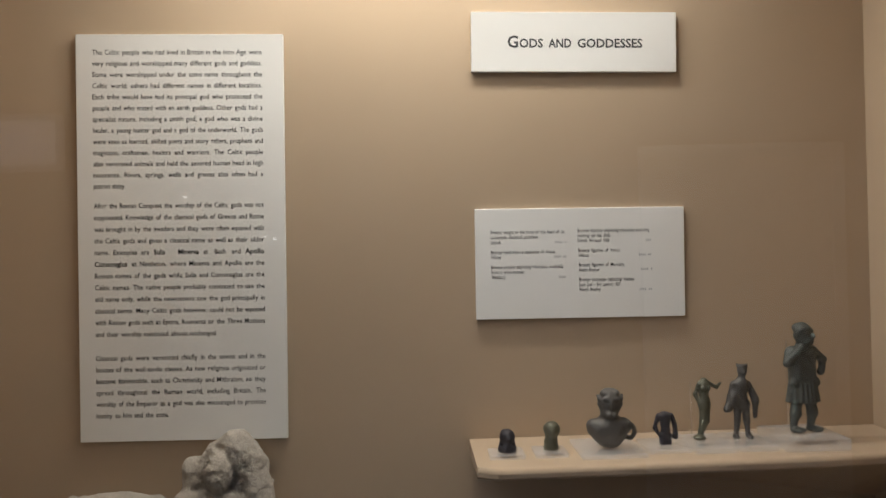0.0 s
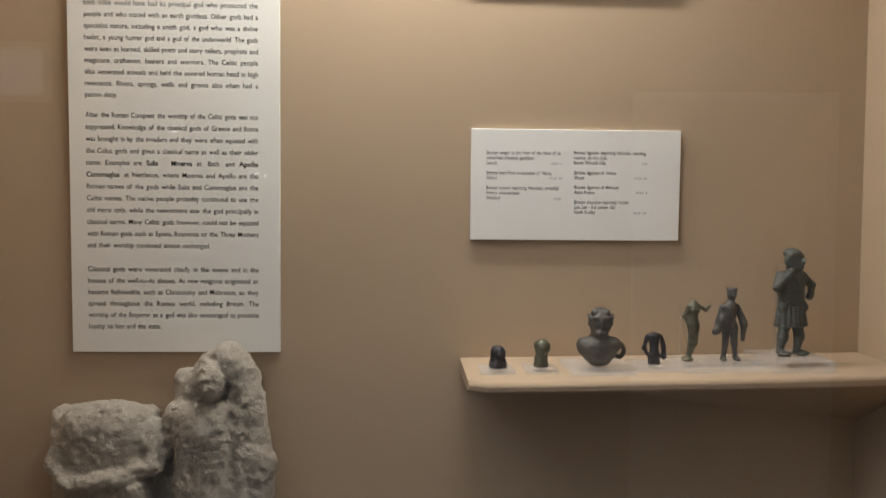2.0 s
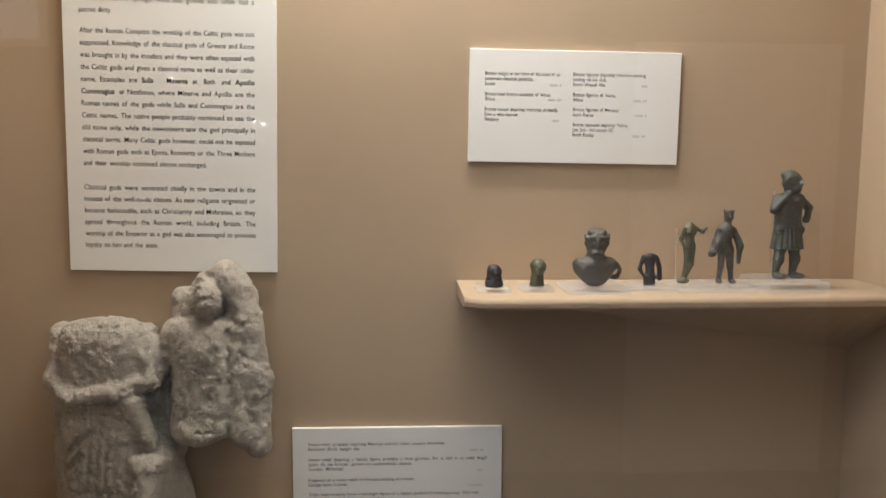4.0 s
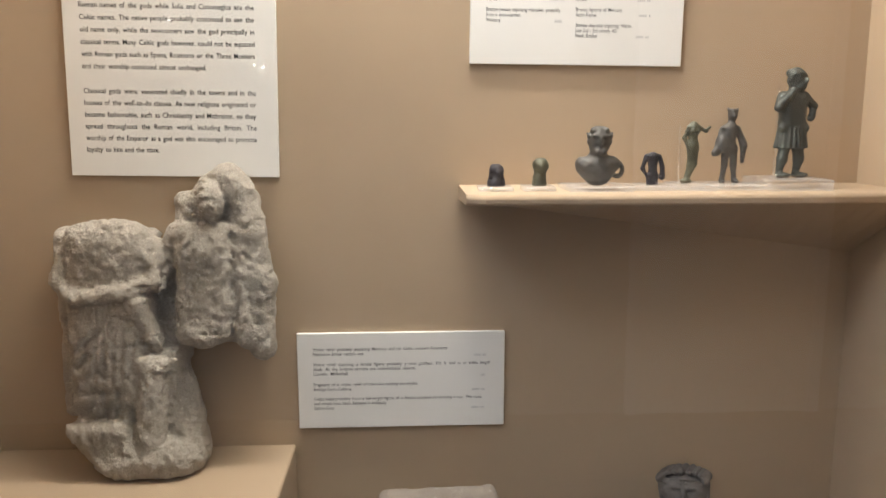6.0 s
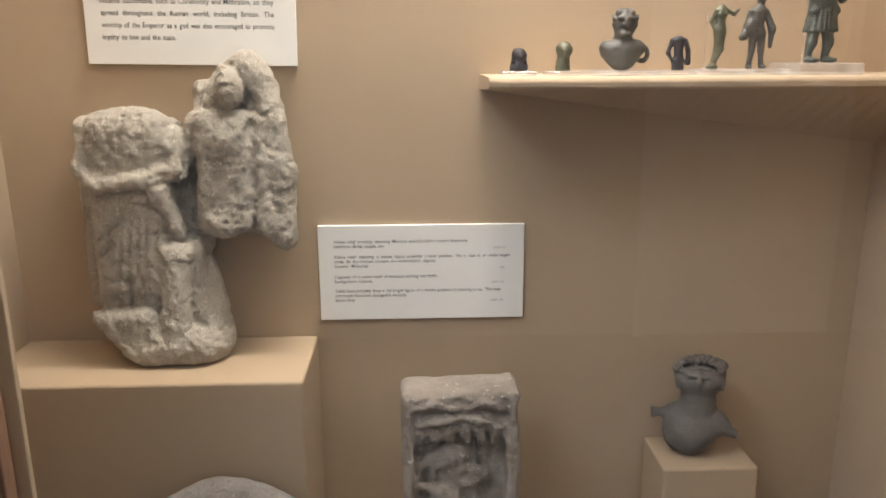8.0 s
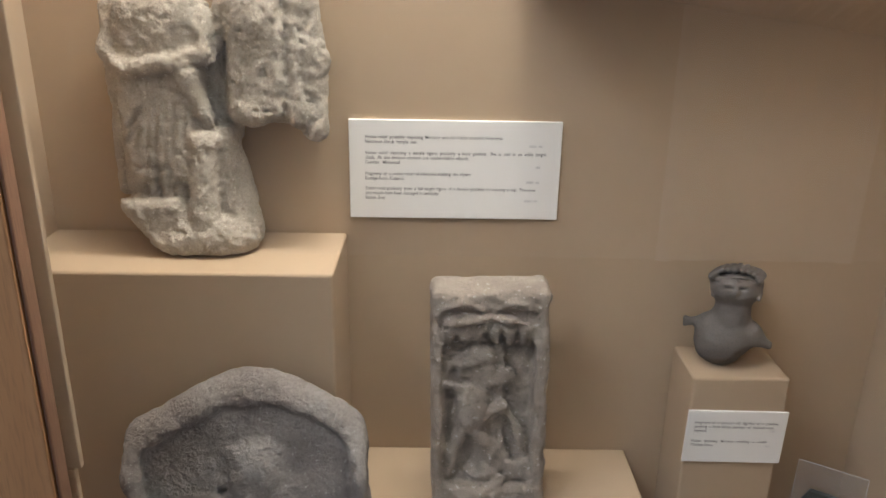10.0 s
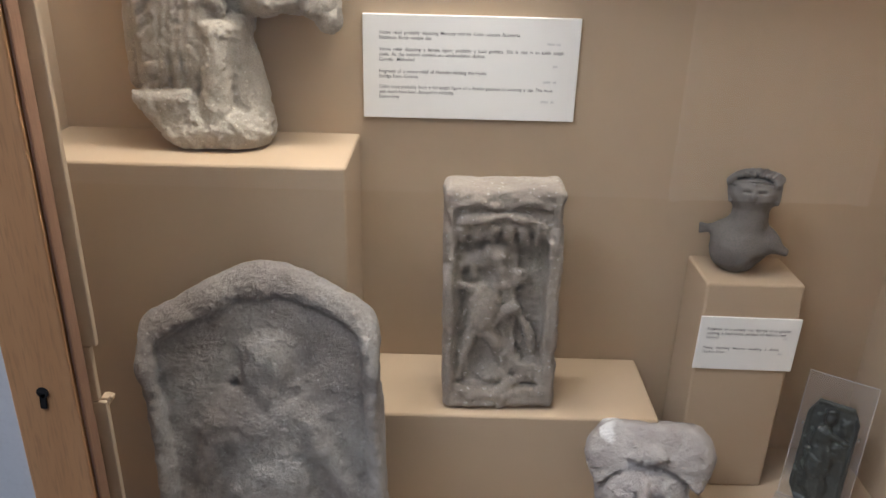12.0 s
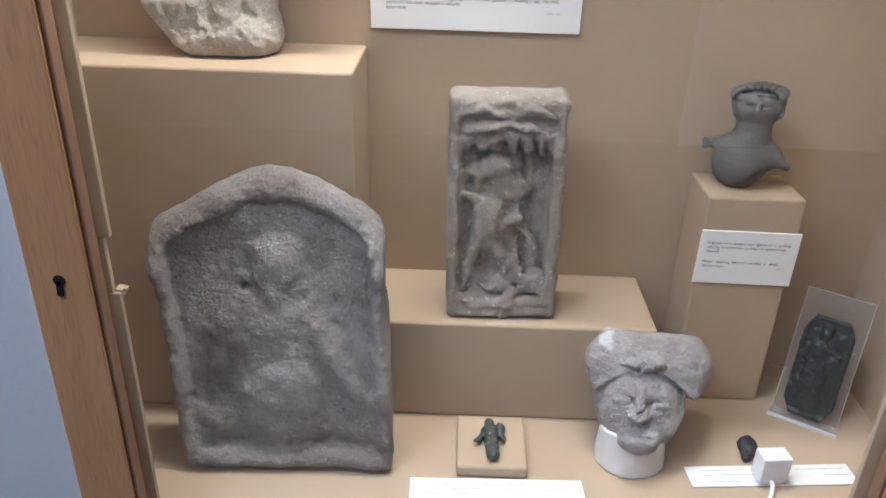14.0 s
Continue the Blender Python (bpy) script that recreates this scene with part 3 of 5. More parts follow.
# ---- stone reliefs ----
def two_figures(p):
    u, d, v = p[0], -p[1], p[2]
    q = (u + 0.22 * grainy(p, 3.0, 50), v + 0.22 * grainy(p, 3.0, 51), d)
    slab = joined(0.8, block(q, (-6.3, 19.5, 1.6), (7.2, 13.2, 1.7), 1.4), block(q, (2.4, 22, 1.4), (2.4, 8, 1.4), 0.8), block(q, (9.2, 27, 1.6), (6.0, 10.5, 1.7), 1.4))
    body = joined(0.9, block(q, (-5.0, 21.0, 4.1), (5.6, 12.6, 3.0), 2.5), egg(q, (-5.0, 29.8, 4.8), (5.8, 3.9, 2.7)), egg(q, (-5.2, 18.5, 4.8), (4.9, 6.0, 2.6)))
    arms = joined(0.35, limb(q, (-10.7, 31.2, 4.4), (-11.2, 25.8, 5.6), 1.35), limb(q, (-11.2, 25.8, 5.6), (-8.8, 24.0, 6.8), 1.3), limb(q, (-8.8, 24.0, 6.8), (-3.4, 24.9, 7.5), 1.2, 1.1),
                  limb(q, (1.1, 30.2, 4.4), (1.6, 26.0, 5.6), 1.5), limb(q, (1.6, 26.0, 5.8), (-2.8, 24.7, 7.4), 1.35, 1.1), egg(q, (-0.8, 22.8, 6.8), (1.9, 2.0, 1.3)), limb(q, (-0.8, 22.6, 6.4), (1.3, 17.4, 5.4), 1.3, 1.1))
    skirt = joined(0.7, block(q, (-5.4, 16.2, 4.6), (4.4, 5.0, 2.7), 1.6), limb(q, (-9.4, 17.0, 5.0), (-9.7, 9.0, 4.8), 1.3), limb(q, (-9.2, 16.0, 5.6), (-2.4, 22.6, 6.8), 0.9))
    legs = joined(0.3, limb(q, (-6.9, 12, 5.4), (-6.9, 8, 5.6), 0.95), limb(q, (-5.0, 12, 5.5), (-5.0, 8, 5.8), 0.85), limb(q, (-3.3, 12, 5.4), (-3.3, 8, 5.6), 0.85))
    base = joined(0.8, block(q, (-7.1, 3.9, 4.3), (5.0, 3.6, 4.1), 1.2), egg(q, (1.4, 1.9, 4.7), (6.2, 3.2, 4.4)), block(q, (0.4, 8.6, 3.2), (3.8, 8.0, 2.6), 1.2), egg(q, (-2.2, 2.6, 4.8), (3.0, 3.4, 3.8)), limb(q, (2.8, 14.5, 2.6), (5.0, 3.4, 3.6), 1.7, 2.5), egg(q, (-4.0, 1.4, 4.4), (6.0, 2.6, 4.2)), block(q, (-5.6, 9.6, 3.6), (4.6, 3.6, 2.2), 1.0))
    base = -join(-base, (v - 7.9 + 1.25 * (u + 12.4)) * 0.62, 1.6)
    post = join(limb(q, (0.7, 14.4, 5.8), (-0.1, 1.8, 6.5), 2.0, 2.3), egg(q, (0.7, 15.0, 6.0), (2.2, 1.4, 1.9)), 0.4)
    right = joined(0.7, block(q, (7.9, 25.4, 3.3), (4.0, 8.0, 2.8), 1.6), egg(q, (7.6, 29.8, 4.6), (3.4, 3.2, 2.2)), limb(q, (4.0, 31.6, 3.2), (2.4, 27.2, 3.6), 1.8, 1.4), limb(q, (4.9, 33.6, 2.4), (8.2, 38.0, 2.8), 1.3),
                   limb(q, (8.2, 38.0, 2.8), (11.0, 39.4, 3.2), 1.4), limb(q, (11.0, 39.4, 3.2), (13.0, 37.4, 3.2), 1.5, 1.6), limb(q, (13.0, 37.4, 3.2), (14.2, 32.0, 3.4), 1.8, 2.0), limb(q, (14.2, 32.0, 3.4), (15.2, 25.0, 3.4), 2.0, 2.1),
                   limb(q, (15.2, 25.0, 3.2), (15.5, 16.2, 3.4), 2.1, 1.85), limb(q, (12.8, 31.6, 4.0), (13.5, 18.0, 4.2), 1.5, 1.8), egg(q, (7.4, 18.6, 4.0), (3.6, 2.2, 2.6)), egg(q, (11.2, 38.2, 2.8), (2.7, 2.8, 2.3)), block(q, (13.4, 27.0, 2.4), (2.6, 8.0, 2.2), 1.4))
    right = cut(right, egg(q, (11.0, 35.0, 6.2), (1.6, 2.6, 1.3)), 0.6)
    right = cut(right, egg(q, (8.8, 33.2, 7.0), (2.2, 0.8, 1.4)), 0.5)
    right = join(right, egg(q, (9.1, 36.2, 4.6), (1.9, 2.9, 2.4)), 0.3)
    right = cut(right, limb(q, (11.3, 30.0, 6.6), (11.7, 18.0, 6.8), 0.5), 0.4)
    right = cut(right, egg(q, (9.3, 12.4, 3.0), (3.9, 4.6, 9.0)), 0.6)
    d0 = joined(0.35, slab, body, arms, skirt, legs, base, post, right)
    for x in (-7.0, -5.8, -4.6, -3.4):
        d0 = cut(d0, limb(q, (x + 0.8, 19.6, 7.5), (x, 12.0, 7.4), 0.42), 0.25)
    for a, b, r in (((-9.2, 16.8, 7.0), (-3.0, 21.6, 7.7), 0.4), ((-9.4, 14.6, 6.8), (-7.6, 16.4, 7.2), 0.4), ((-9.6, 26.4, 7.4), (-1.0, 26.6, 8.0), 0.55), ((-9.0, 22.4, 7.3), (-3.2, 23.2, 8.0), 0.45), ((-9.0, 11.2, 7.2), (-2.4, 11.3, 7.4), 0.5), ((-5.9, 11.0, 6.8), (-5.9, 8.4, 6.8), 0.4),
                    ((-4.1, 11.0, 6.8), (-4.1, 8.4, 6.8), 0.4), ((-1.5, 17.5, 7.2), (-1.9, 8.6, 7.9), 0.4), ((-2.0, 7.0, 9.0), (-2.4, 3.4, 9.2), 0.35), ((2.9, 29.4, 6.0), (2.6, 17.4, 5.6), 0.7), ((2.6, 13.6, 6.4), (2.4, 5.6, 7.6), 0.45), ((-9.2, 30.6, 7.0), (-9.4, 26.6, 7.4), 0.4), ((-6.4, 28.4, 7.9), (-3.6, 27.6, 8.0), 0.45)):
        d0 = cut(d0, limb(q, a, b, r), 0.3)
    # weathering: coarse pits and crusts
    d0 = d0 + 0.12 * grainy(p, 2.1, 1) + 0.11 * grainy(p, 1.0, 2) + 0.13 * grainy(p, 0.55, 5)
    d0 = d0 + 0.35 * np.maximum(grainy(p, 1.1, 35) - 0.30, 0) + 0.45 * np.maximum(grainy(p, 0.7, 36) - 0.30, 0)
    return np.maximum(np.maximum(d0, -v), -d)


sculpture("two_figure_relief", two_figures, (-15, -10.0, -0.3), (18.5, 0.3, 43), 0.22, LIMESTONE, pose(-0.421, -0.018, P1_TOP, -1.5, 0, 0) @ Matrix.Diagonal((0.93, 1.14, 0.98, 1.0)),
          "weathered pale limestone relief of two broken standing figures", "relief")


def gabled_stone(p):
    u, d, v = p[0], -p[1], p[2]
    q = (u, v, d)

    def gable(inset, bottom, drop):
        middle = 0.45 - 0.075 * v
        sides = np.abs(u - middle + 0.3) - (14.15 + 0.03 * v - inset)
        slope = (v - 44.0 + drop + 0.62 * np.sqrt((u + 1.2) ** 2 + 16.0)) * 0.86
        return -join(-np.maximum(sides, bottom - v), -slope, 1.5)

    outer = -join(-gable(0.0, -0.3, 0.0), -(np.abs(d - 3.4) - 3.6), 1.8)
    top_slope = (d - 6.6) * 0.72 + (v - 36.3 + 0.45 * np.abs(u + 1.2)) * 0.55
    outer = -join(-outer, -top_slope, 1.4)
    u, v = u + 0.35 * grainy(p, 6.0, 40), v + 0.35 * grainy(p, 6.0, 41)
    # a shallow hollow that deepens towards the gable, worn into its rim
    pocket = np.maximum(gable(2.3, 2.8, 4.5), 4.3 - 0.05 * np.clip(v - 14, 0, 16) - d)
    d0 = cut(outer, pocket, 3.0)
    u, v = p[0], p[2]
    q = (u + 0.5 * grainy(p, 3.0, 61), v + 0.5 * grainy(p, 3.0, 62), d)
    person = joined(1.2, egg(q, (-1.3, 28.2, 3.2), (3.3, 4.4, 2.0)), egg(q, (-1.8, 19.6, 3.6), (8.2, 5.2, 2.1)), egg(q, (-0.8, 10.0, 4.0), (6.4, 8.4, 2.5)), limb(q, (4.2, 20.2, 4.2), (9.2, 11.4, 4.6), 1.5, 1.0),
                    limb(q, (-8.0, 20.4, 4.0), (-9.6, 13.0, 4.4), 1.4, 1.1), egg(q, (-10.4, 6.0, 4.4), (2.8, 3.2, 1.5)), egg(q, (10.4, 6.6, 4.4), (2.4, 4.6, 1.3)))
    d0 = join(d0, person + 0.15 * grainy(p, 2.2, 60), 0.9)
    for a, b, r in (((-5.0, 25.6, 3.0), (-5.0, 25.6, 8.0), 0.6), ((2.5, 27.2, 5.2), (2.7, 26.8, 8.0), 0.75), ((-10.6, 21.6, 4.9), (-10.6, 21.6, 8.0), 0.3), ((8.4, 31.0, 4.6), (8.4, 31.0, 8.0), 0.35),
                    ((-5.6, 3.9, 6.6), (-3.4, 3.2, 6.6), 0.55), ((-1.8, 3.1, 6.7), (0.6, 3.1, 6.7), 0.5), ((2.4, 3.4, 6.6), (4.6, 3.8, 6.6), 0.55)):
        d0 = cut(d0, limb(q, a, b, r), 0.4)
    for a, b, r in (((-5.2, 25.0, 6.3), (-9.4, 22.6, 6.2), 0.8), ((-9.4, 22.6, 6.2), (-11.6, 16.0, 6.4), 0.8), ((2.6, 25.8, 6.3), (6.4, 22.4, 6.2), 0.8), ((6.4, 22.4, 6.3), (11.2, 13.4, 6.5), 0.8), ((3.8, 17.6, 6.7), (7.8, 10.4, 6.8), 0.65), ((-6.9, 17.2, 6.6), (-7.2, 6.0, 6.7), 0.8),
                    ((5.6, 12.0, 6.8), (5.4, 5.0, 6.7), 0.7), ((-4.2, 15.6, 6.9), (2.2, 15.2, 6.9), 0.5), ((-3.0, 23.8, 6.3), (0.6, 23.8, 6.3), 0.6)):
        d0 = cut(d0, limb(q, a, b, 0.7 * r), 0.9)
    d0 = d0 + 0.20 * grainy(p, 3.0, 3) + 0.10 * grainy(p, 1.2, 4) + 0.08 * grainy(p, 0.6, 6)
    return np.maximum(d0, -v)


sculpture("gabled_votive_stone", gabled_stone, (-19, -8.5, -0.3), (17, 1.0, 43.5), 0.28, GREYSTONE, pose(-0.331, -0.238, FLOOR, -7.5, 0, 1.0),
          "worn grey gabled votive stone with a faint standing figure", "relief")


def niche_relief(p):
    u, d, v = p[0], -p[1], p[2]
    q = (u + 0.2 * grainy(p, 2.5, 70), v + 0.2 * grainy(p, 2.5, 71), d)
    d0 = block((u, v, d), (0, 16.2, 3.4), (7.9, 16.3, 3.4), 1.0)
    # the niche: shallow on the ragged side, deep and straight on the other
    d0 = cut(d0, block(q, (-0.4, 14.3, 7.6), (6.2, 11.2, 3.1), 1.0), 0.6)
    d0 = cut(d0, block(q, (4.0, 15.0, 7.2), (2.0, 10.0, 3.6), 0.5), 0.4)
    d0 = cut(d0, block(q, (0.0, 27.6, 7.9), (6.6, 2.4, 1.7), 0.8), 0.6)
    for a, b, c in (((-6.2, 30.2), (-3.6, 31.1), (-1.0, 29.9)), ((0.6, 29.8), (2.9, 31.0), (5.9, 29.9)), ((-5.8, 28.0), (-3.0, 28.6), (-0.6, 28.9)), ((0.0, 28.9), (2.6, 28.4), (5.2, 27.2))):
        d0 = join(d0, limb(q, (*a, 6.3), (*b, 6.6), 0.50, 0.68), 0.25)
        d0 = join(d0, limb(q, (*b, 6.6), (*c, 6.4), 0.68, 0.45), 0.25)
    for x0, z0, x1, z1 in ((-6.0, 29.4, -1.2, 29.5), (0.8, 29.3, 5.6, 29.1), (-5.4, 27.1, 4.6, 27.6)):
        d0 = cut(d0, limb(q, (x0, z0, 7.0), (x1, z1, 7.0), 0.36), 0.2)
    for k, (x, z) in enumerate(((-5.6, 26.4), (-3.6, 26.6), (-1.5, 26.3), (0.7, 26.3), (2.6, 26.1), (4.4, 26.2))):
        d0 = join(d0, limb(q, (x, z + 0.6, 5.8), (x + 0.1, z - 1.0 - 0.3 * (k % 2), 5.3), 0.85, 0.55), 0.3)
    for x in (-4.6, -2.5, -0.4, 1.7, 3.5):
        d0 = cut(d0, egg(q, (x, 25.4, 6.4), (0.35, 1.0, 1.6)), 0.25)
    crowd = joined(0.45, egg(q, (-1.4, 22.6, 4.6), (2.0, 2.1, 1.2)), egg(q, (-0.2, 20.6, 4.5), (1.2, 1.4, 1.1)), egg(q, (-3.3, 22.0, 4.6), (1.2, 1.2, 1.1)), limb(q, (-5.9, 21.6, 4.6), (-6.2, 19.0, 4.9), 0.7),
                   limb(q, (-5.9, 21.6, 4.6), (-4.4, 21.8, 4.8), 0.6), limb(q, (-4.4, 21.8, 4.8), (-3.7, 19.6, 4.8), 0.55), egg(q, (1.8, 19.5, 4.5), (2.0, 1.35, 0.95)), egg(q, (0.1, 18.4, 4.4), (0.9, 0.8, 1.0)))
    hero = joined(0.5, egg(q, (-2.6, 14.6, 4.9), (2.4, 3.2, 1.8)), limb(q, (-6.3, 18.9, 5.2), (-3.0, 17.6, 5.5), 0.65, 0.75), limb(q, (-3.0, 17.6, 5.3), (-0.6, 16.6, 5.0), 0.75), limb(q, (-6.7, 18.2, 5.0), (-6.5, 13.2, 4.8), 0.95, 0.6),
                  limb(q, (-0.8, 13.6, 4.9), (1.6, 15.0, 5.0), 0.7), limb(q, (1.6, 15.0, 5.0), (3.5, 12.4, 4.9), 0.72, 0.62), limb(q, (3.5, 12.4, 4.9), (4.7, 8.8, 4.8), 0.62, 0.5),
                  limb(q, (-3.6, 11.4, 5.0), (-5.0, 8.0, 5.0), 1.0, 0.75), limb(q, (-5.0, 8.0, 5.0), (-5.7, 4.2, 4.8), 0.75, 0.55), limb(q, (-2.4, 11.2, 5.0), (-0.4, 9.6, 5.0), 1.0, 0.85), limb(q, (-0.4, 9.6, 5.0), (0.6, 6.6, 4.8), 0.85, 0.9),
                  egg(q, (0.8, 7.6, 4.5), (1.7, 2.4, 1.0)), egg(q, (-0.6, 4.6, 4.8), (2.2, 1.5, 1.3)), block(q, (4.0, 5.0, 4.6), (1.8, 1.6, 1.2), 0.3), block(q, (2.2, 6.2, 4.3), (0.9, 1.2, 0.9), 0.3), egg(q, (-6.7, 8.6, 4.6), (0.7, 3.6, 1.2)))
    d0 = joined(0.55, d0, crowd + 0.2 * grainy(p, 1.4, 72), hero + 0.25 * grainy(p, 1.4, 73))
    for c, r in (((1.5, 11.6, 5.6), (1.7, 2.4, 1.6)), ((-2.5, 7.0, 5.6), (1.8, 2.8, 1.6)), ((-4.9, 20.2, 5.6), (0.7, 1.0, 1.1)), ((-4.9, 15.2, 5.4), (0.6, 2.4, 1.2)), ((0.2, 17.0, 5.6), (0.7, 1.0, 1.0)), ((-5.6, 10.4, 5.6), (0.5, 1.8, 1.2))):
        d0 = cut(d0, egg(q, c, r), 0.25)
    snake = joined(0.25, limb(q, (-6.6, 3.4, 6.0), (-4.2, 1.9, 6.4), 0.6), limb(q, (-4.2, 1.9, 6.4), (-0.8, 2.1, 6.5), 0.6), limb(q, (-0.8, 2.1, 6.5), (1.5, 4.2, 6.0), 0.65, 0.55), limb(q, (1.6, 4.0, 6.0), (0.6, 2.0, 6.6), 0.6), limb(q, (0.6, 2.0, 6.6), (0.2, 0.2, 6.4), 0.65),
                   limb(q, (1.8, 2.3, 6.5), (7.0, 2.5, 6.5), 0.42), limb(q, (1.6, 1.0, 6.5), (7.0, 1.1, 6.5), 0.5), limb(q, (-6.8, 0.8, 6.4), (-1.0, 0.7, 6.6), 0.5))
    d0 = join(d0, snake, 0.25)
    for x, z, w in ((-7.9, 22.0, 1.0), (-8.0, 11.0, 0.8), (7.9, 18.0, 0.9), (8.0, 29.0, 1.1), (7.8, 8.0, 0.7), (-7.9, 28.0, 0.7)):
        d0 = cut(d0, egg(p, (x, -6.6, z), (0.7, 1.6, 1.6 * w)), 0.5)
    d0 = d0 + 0.12 * grainy(p, 2.0, 8) + 0.11 * grainy(p, 0.95, 9) + 0.10 * grainy(p, 0.5, 10)
    return np.maximum(d0, -v)


sculpture("carved_niche_relief", niche_relief, (-8.6, -8.2, -0.3), (8.6, 0.4, 33.4), 0.2, TANSTONE, pose(-0.043, -0.080, P2_TOP, -1.5, -0.8, 1.5),
          "upright brown sandstone relief of a struggling figure in a niche", "relief")


# ---- stone head on its plaster neck ----
def capped_head(p):
    x, y = p[0], p[1]
    z = 14.0 - (14.0 - p[2]) / 0.86
    p = (x, y, z)
    face = joined(0.8, egg(p, (-0.1, 0.1, 3.8), (6.1, 6.1, 9.1)), egg(p, (-0.3, -3.6, -2.8), (2.7, 2.2, 2.0)))
    # flaring cap: a rounded block whose sides and front lean outwards, wider towards its back on one side
    lean = 0.27 * np.clip(z - 3.0, 0, 6.0) - 0.16 * np.maximum(z - 8.6, 0) ** 1.6
    sides = np.maximum(-x - (6.0 + lean), (x - (6.3 + lean + 0.30 * np.clip(y + 5.5, 0, 7))) * 0.95)
    ends = np.maximum(-y - (5.05 + 0.38 * lean - 0.030 * x * x), y - 5.5 - 0.5 * lean)
    low = 8.0 - 0.095 * np.minimum(x * x, 44) + np.maximum(y + 3.6, 0) * 0.75
    cap = -join(-np.maximum(-join(-sides, -ends, 1.6), (low - z) * 0.85), -(z - 13.9 + 0.05 * x), 0.9)
    d0 = join(face, cap, 0.18)
    # damaged ornament at the middle of the brow and a ragged, chipped rim
    d0 = join(d0, joined(0.5, egg(p, (0.2, -6.0, 9.4), (1.9, 0.5, 1.3)), egg(p, (1.4, -5.9, 9.9), (0.7, 0.4, 0.6)), egg(p, (-1.4, -5.8, 9.2), (0.8, 0.4, 0.5))), 0.3)
    for c, r in (((-7.6, -5.6, 11.8), (1.5, 1.6, 1.2)), ((-3.4, -7.4, 13.2), (1.4, 1.0, 0.6)), ((1.6, -7.6, 13.0), (2.0, 0.9, 0.6)), ((5.4, -7.4, 12.4), (1.6, 1.0, 1.0)), ((8.6, -4.4, 12.6), (1.4, 1.4, 0.9))):
        d0 = cut(d0, egg(p, c, r), 0.6)
    d0 = cut(d0, limb(p, (7.9, -6.0, 10.4), (6.9, -6.2, 3.6), 0.34), 0.4)
    d0 = cut(d0, limb(p, (4.6, -7.6, 11.4), (7.0, -6.9, 10.2), 0.35), 0.4)
    for s, e in ((-2.6, 3.5), (2.3, 2.9)):
        d0 = cut(d0, egg(p, (s, -5.95, e), (1.75, 1.05, 1.0)), 0.25)
        d0 = join(d0, egg(p, (s, -4.90, e), (1.32, 0.80, 0.68)), 0.06)
    nose = joined(0.4, limb(p, (-0.1, -6.0, 5.4), (-0.3, -6.5, 2.2), 0.6, 0.9), egg(p, (-0.6, -6.2, 1.2), (1.3, 0.8, 0.8)))
    d0 = join(d0, nose, 0.45)
    d0 = cut(d0, egg(p, (0.9, -7.0, 2.7), (0.6, 0.6, 0.7)), 0.35)
    d0 = cut(d0, limb(p, (-1.6, -7.0, 0.2), (1.4, -7.4, 3.4), 0.4), 0.4)
    d0 = cut(d0, egg(p, (-0.2, -6.2, -1.8), (1.9, 0.8, 0.55)), 0.4)
    d0 = join(d0, limb(p, (-1.3, -5.15, -2.7), (1.2, -5.1, -2.8), 0.45), 0.4)
    d0 = cut(d0, egg(p, (-4.0, -5.0, 0.0), (0.8, 0.6, 0.9)), 0.5)
    d0 = d0 + 0.14 * grainy(p, 2.4, 11) + 0.12 * grainy(p, 1.0, 12) + 0.13 * grainy(p, 0.55, 13)
    return np.maximum(d0 * 0.9, -3.6 + 0.515 * y - 0.857 * (14.0 - (14.0 - z) * 0.86))


sculpture("capped_stone_head", capped_head, (-10.5, -9.5, -4.4), (12.5, 9.5, 15.0), 0.24, PALESTONE, pose(0.157, -0.245, FLOOR + 0.043, -31, -4, -8) @ Matrix.Scale(1.04, 4),
          "pale grey carved stone head wearing a flaring cap", "head")


def neck_mount(p):
    x, y, z = p
    d0 = np.maximum((np.sqrt(x * x + y * y * 1.2) - (5.0 - 0.06 * z)) * 0.95, z - 6.0 + 0.22 * y)
    return np.maximum(d0 + 0.12 * grainy(p, 1.5, 14) + 0.06 * grainy(p, 0.6, 15), -z)


sculpture("plaster_neck_mount", neck_mount, (-5.8, -5.8, -0.2), (5.8, 5.8, 8), 0.3, PLASTER, pose(0.149, -0.244, FLOOR, 0, 0, 10),
          "rough white plaster neck holding the stone head", "mount")


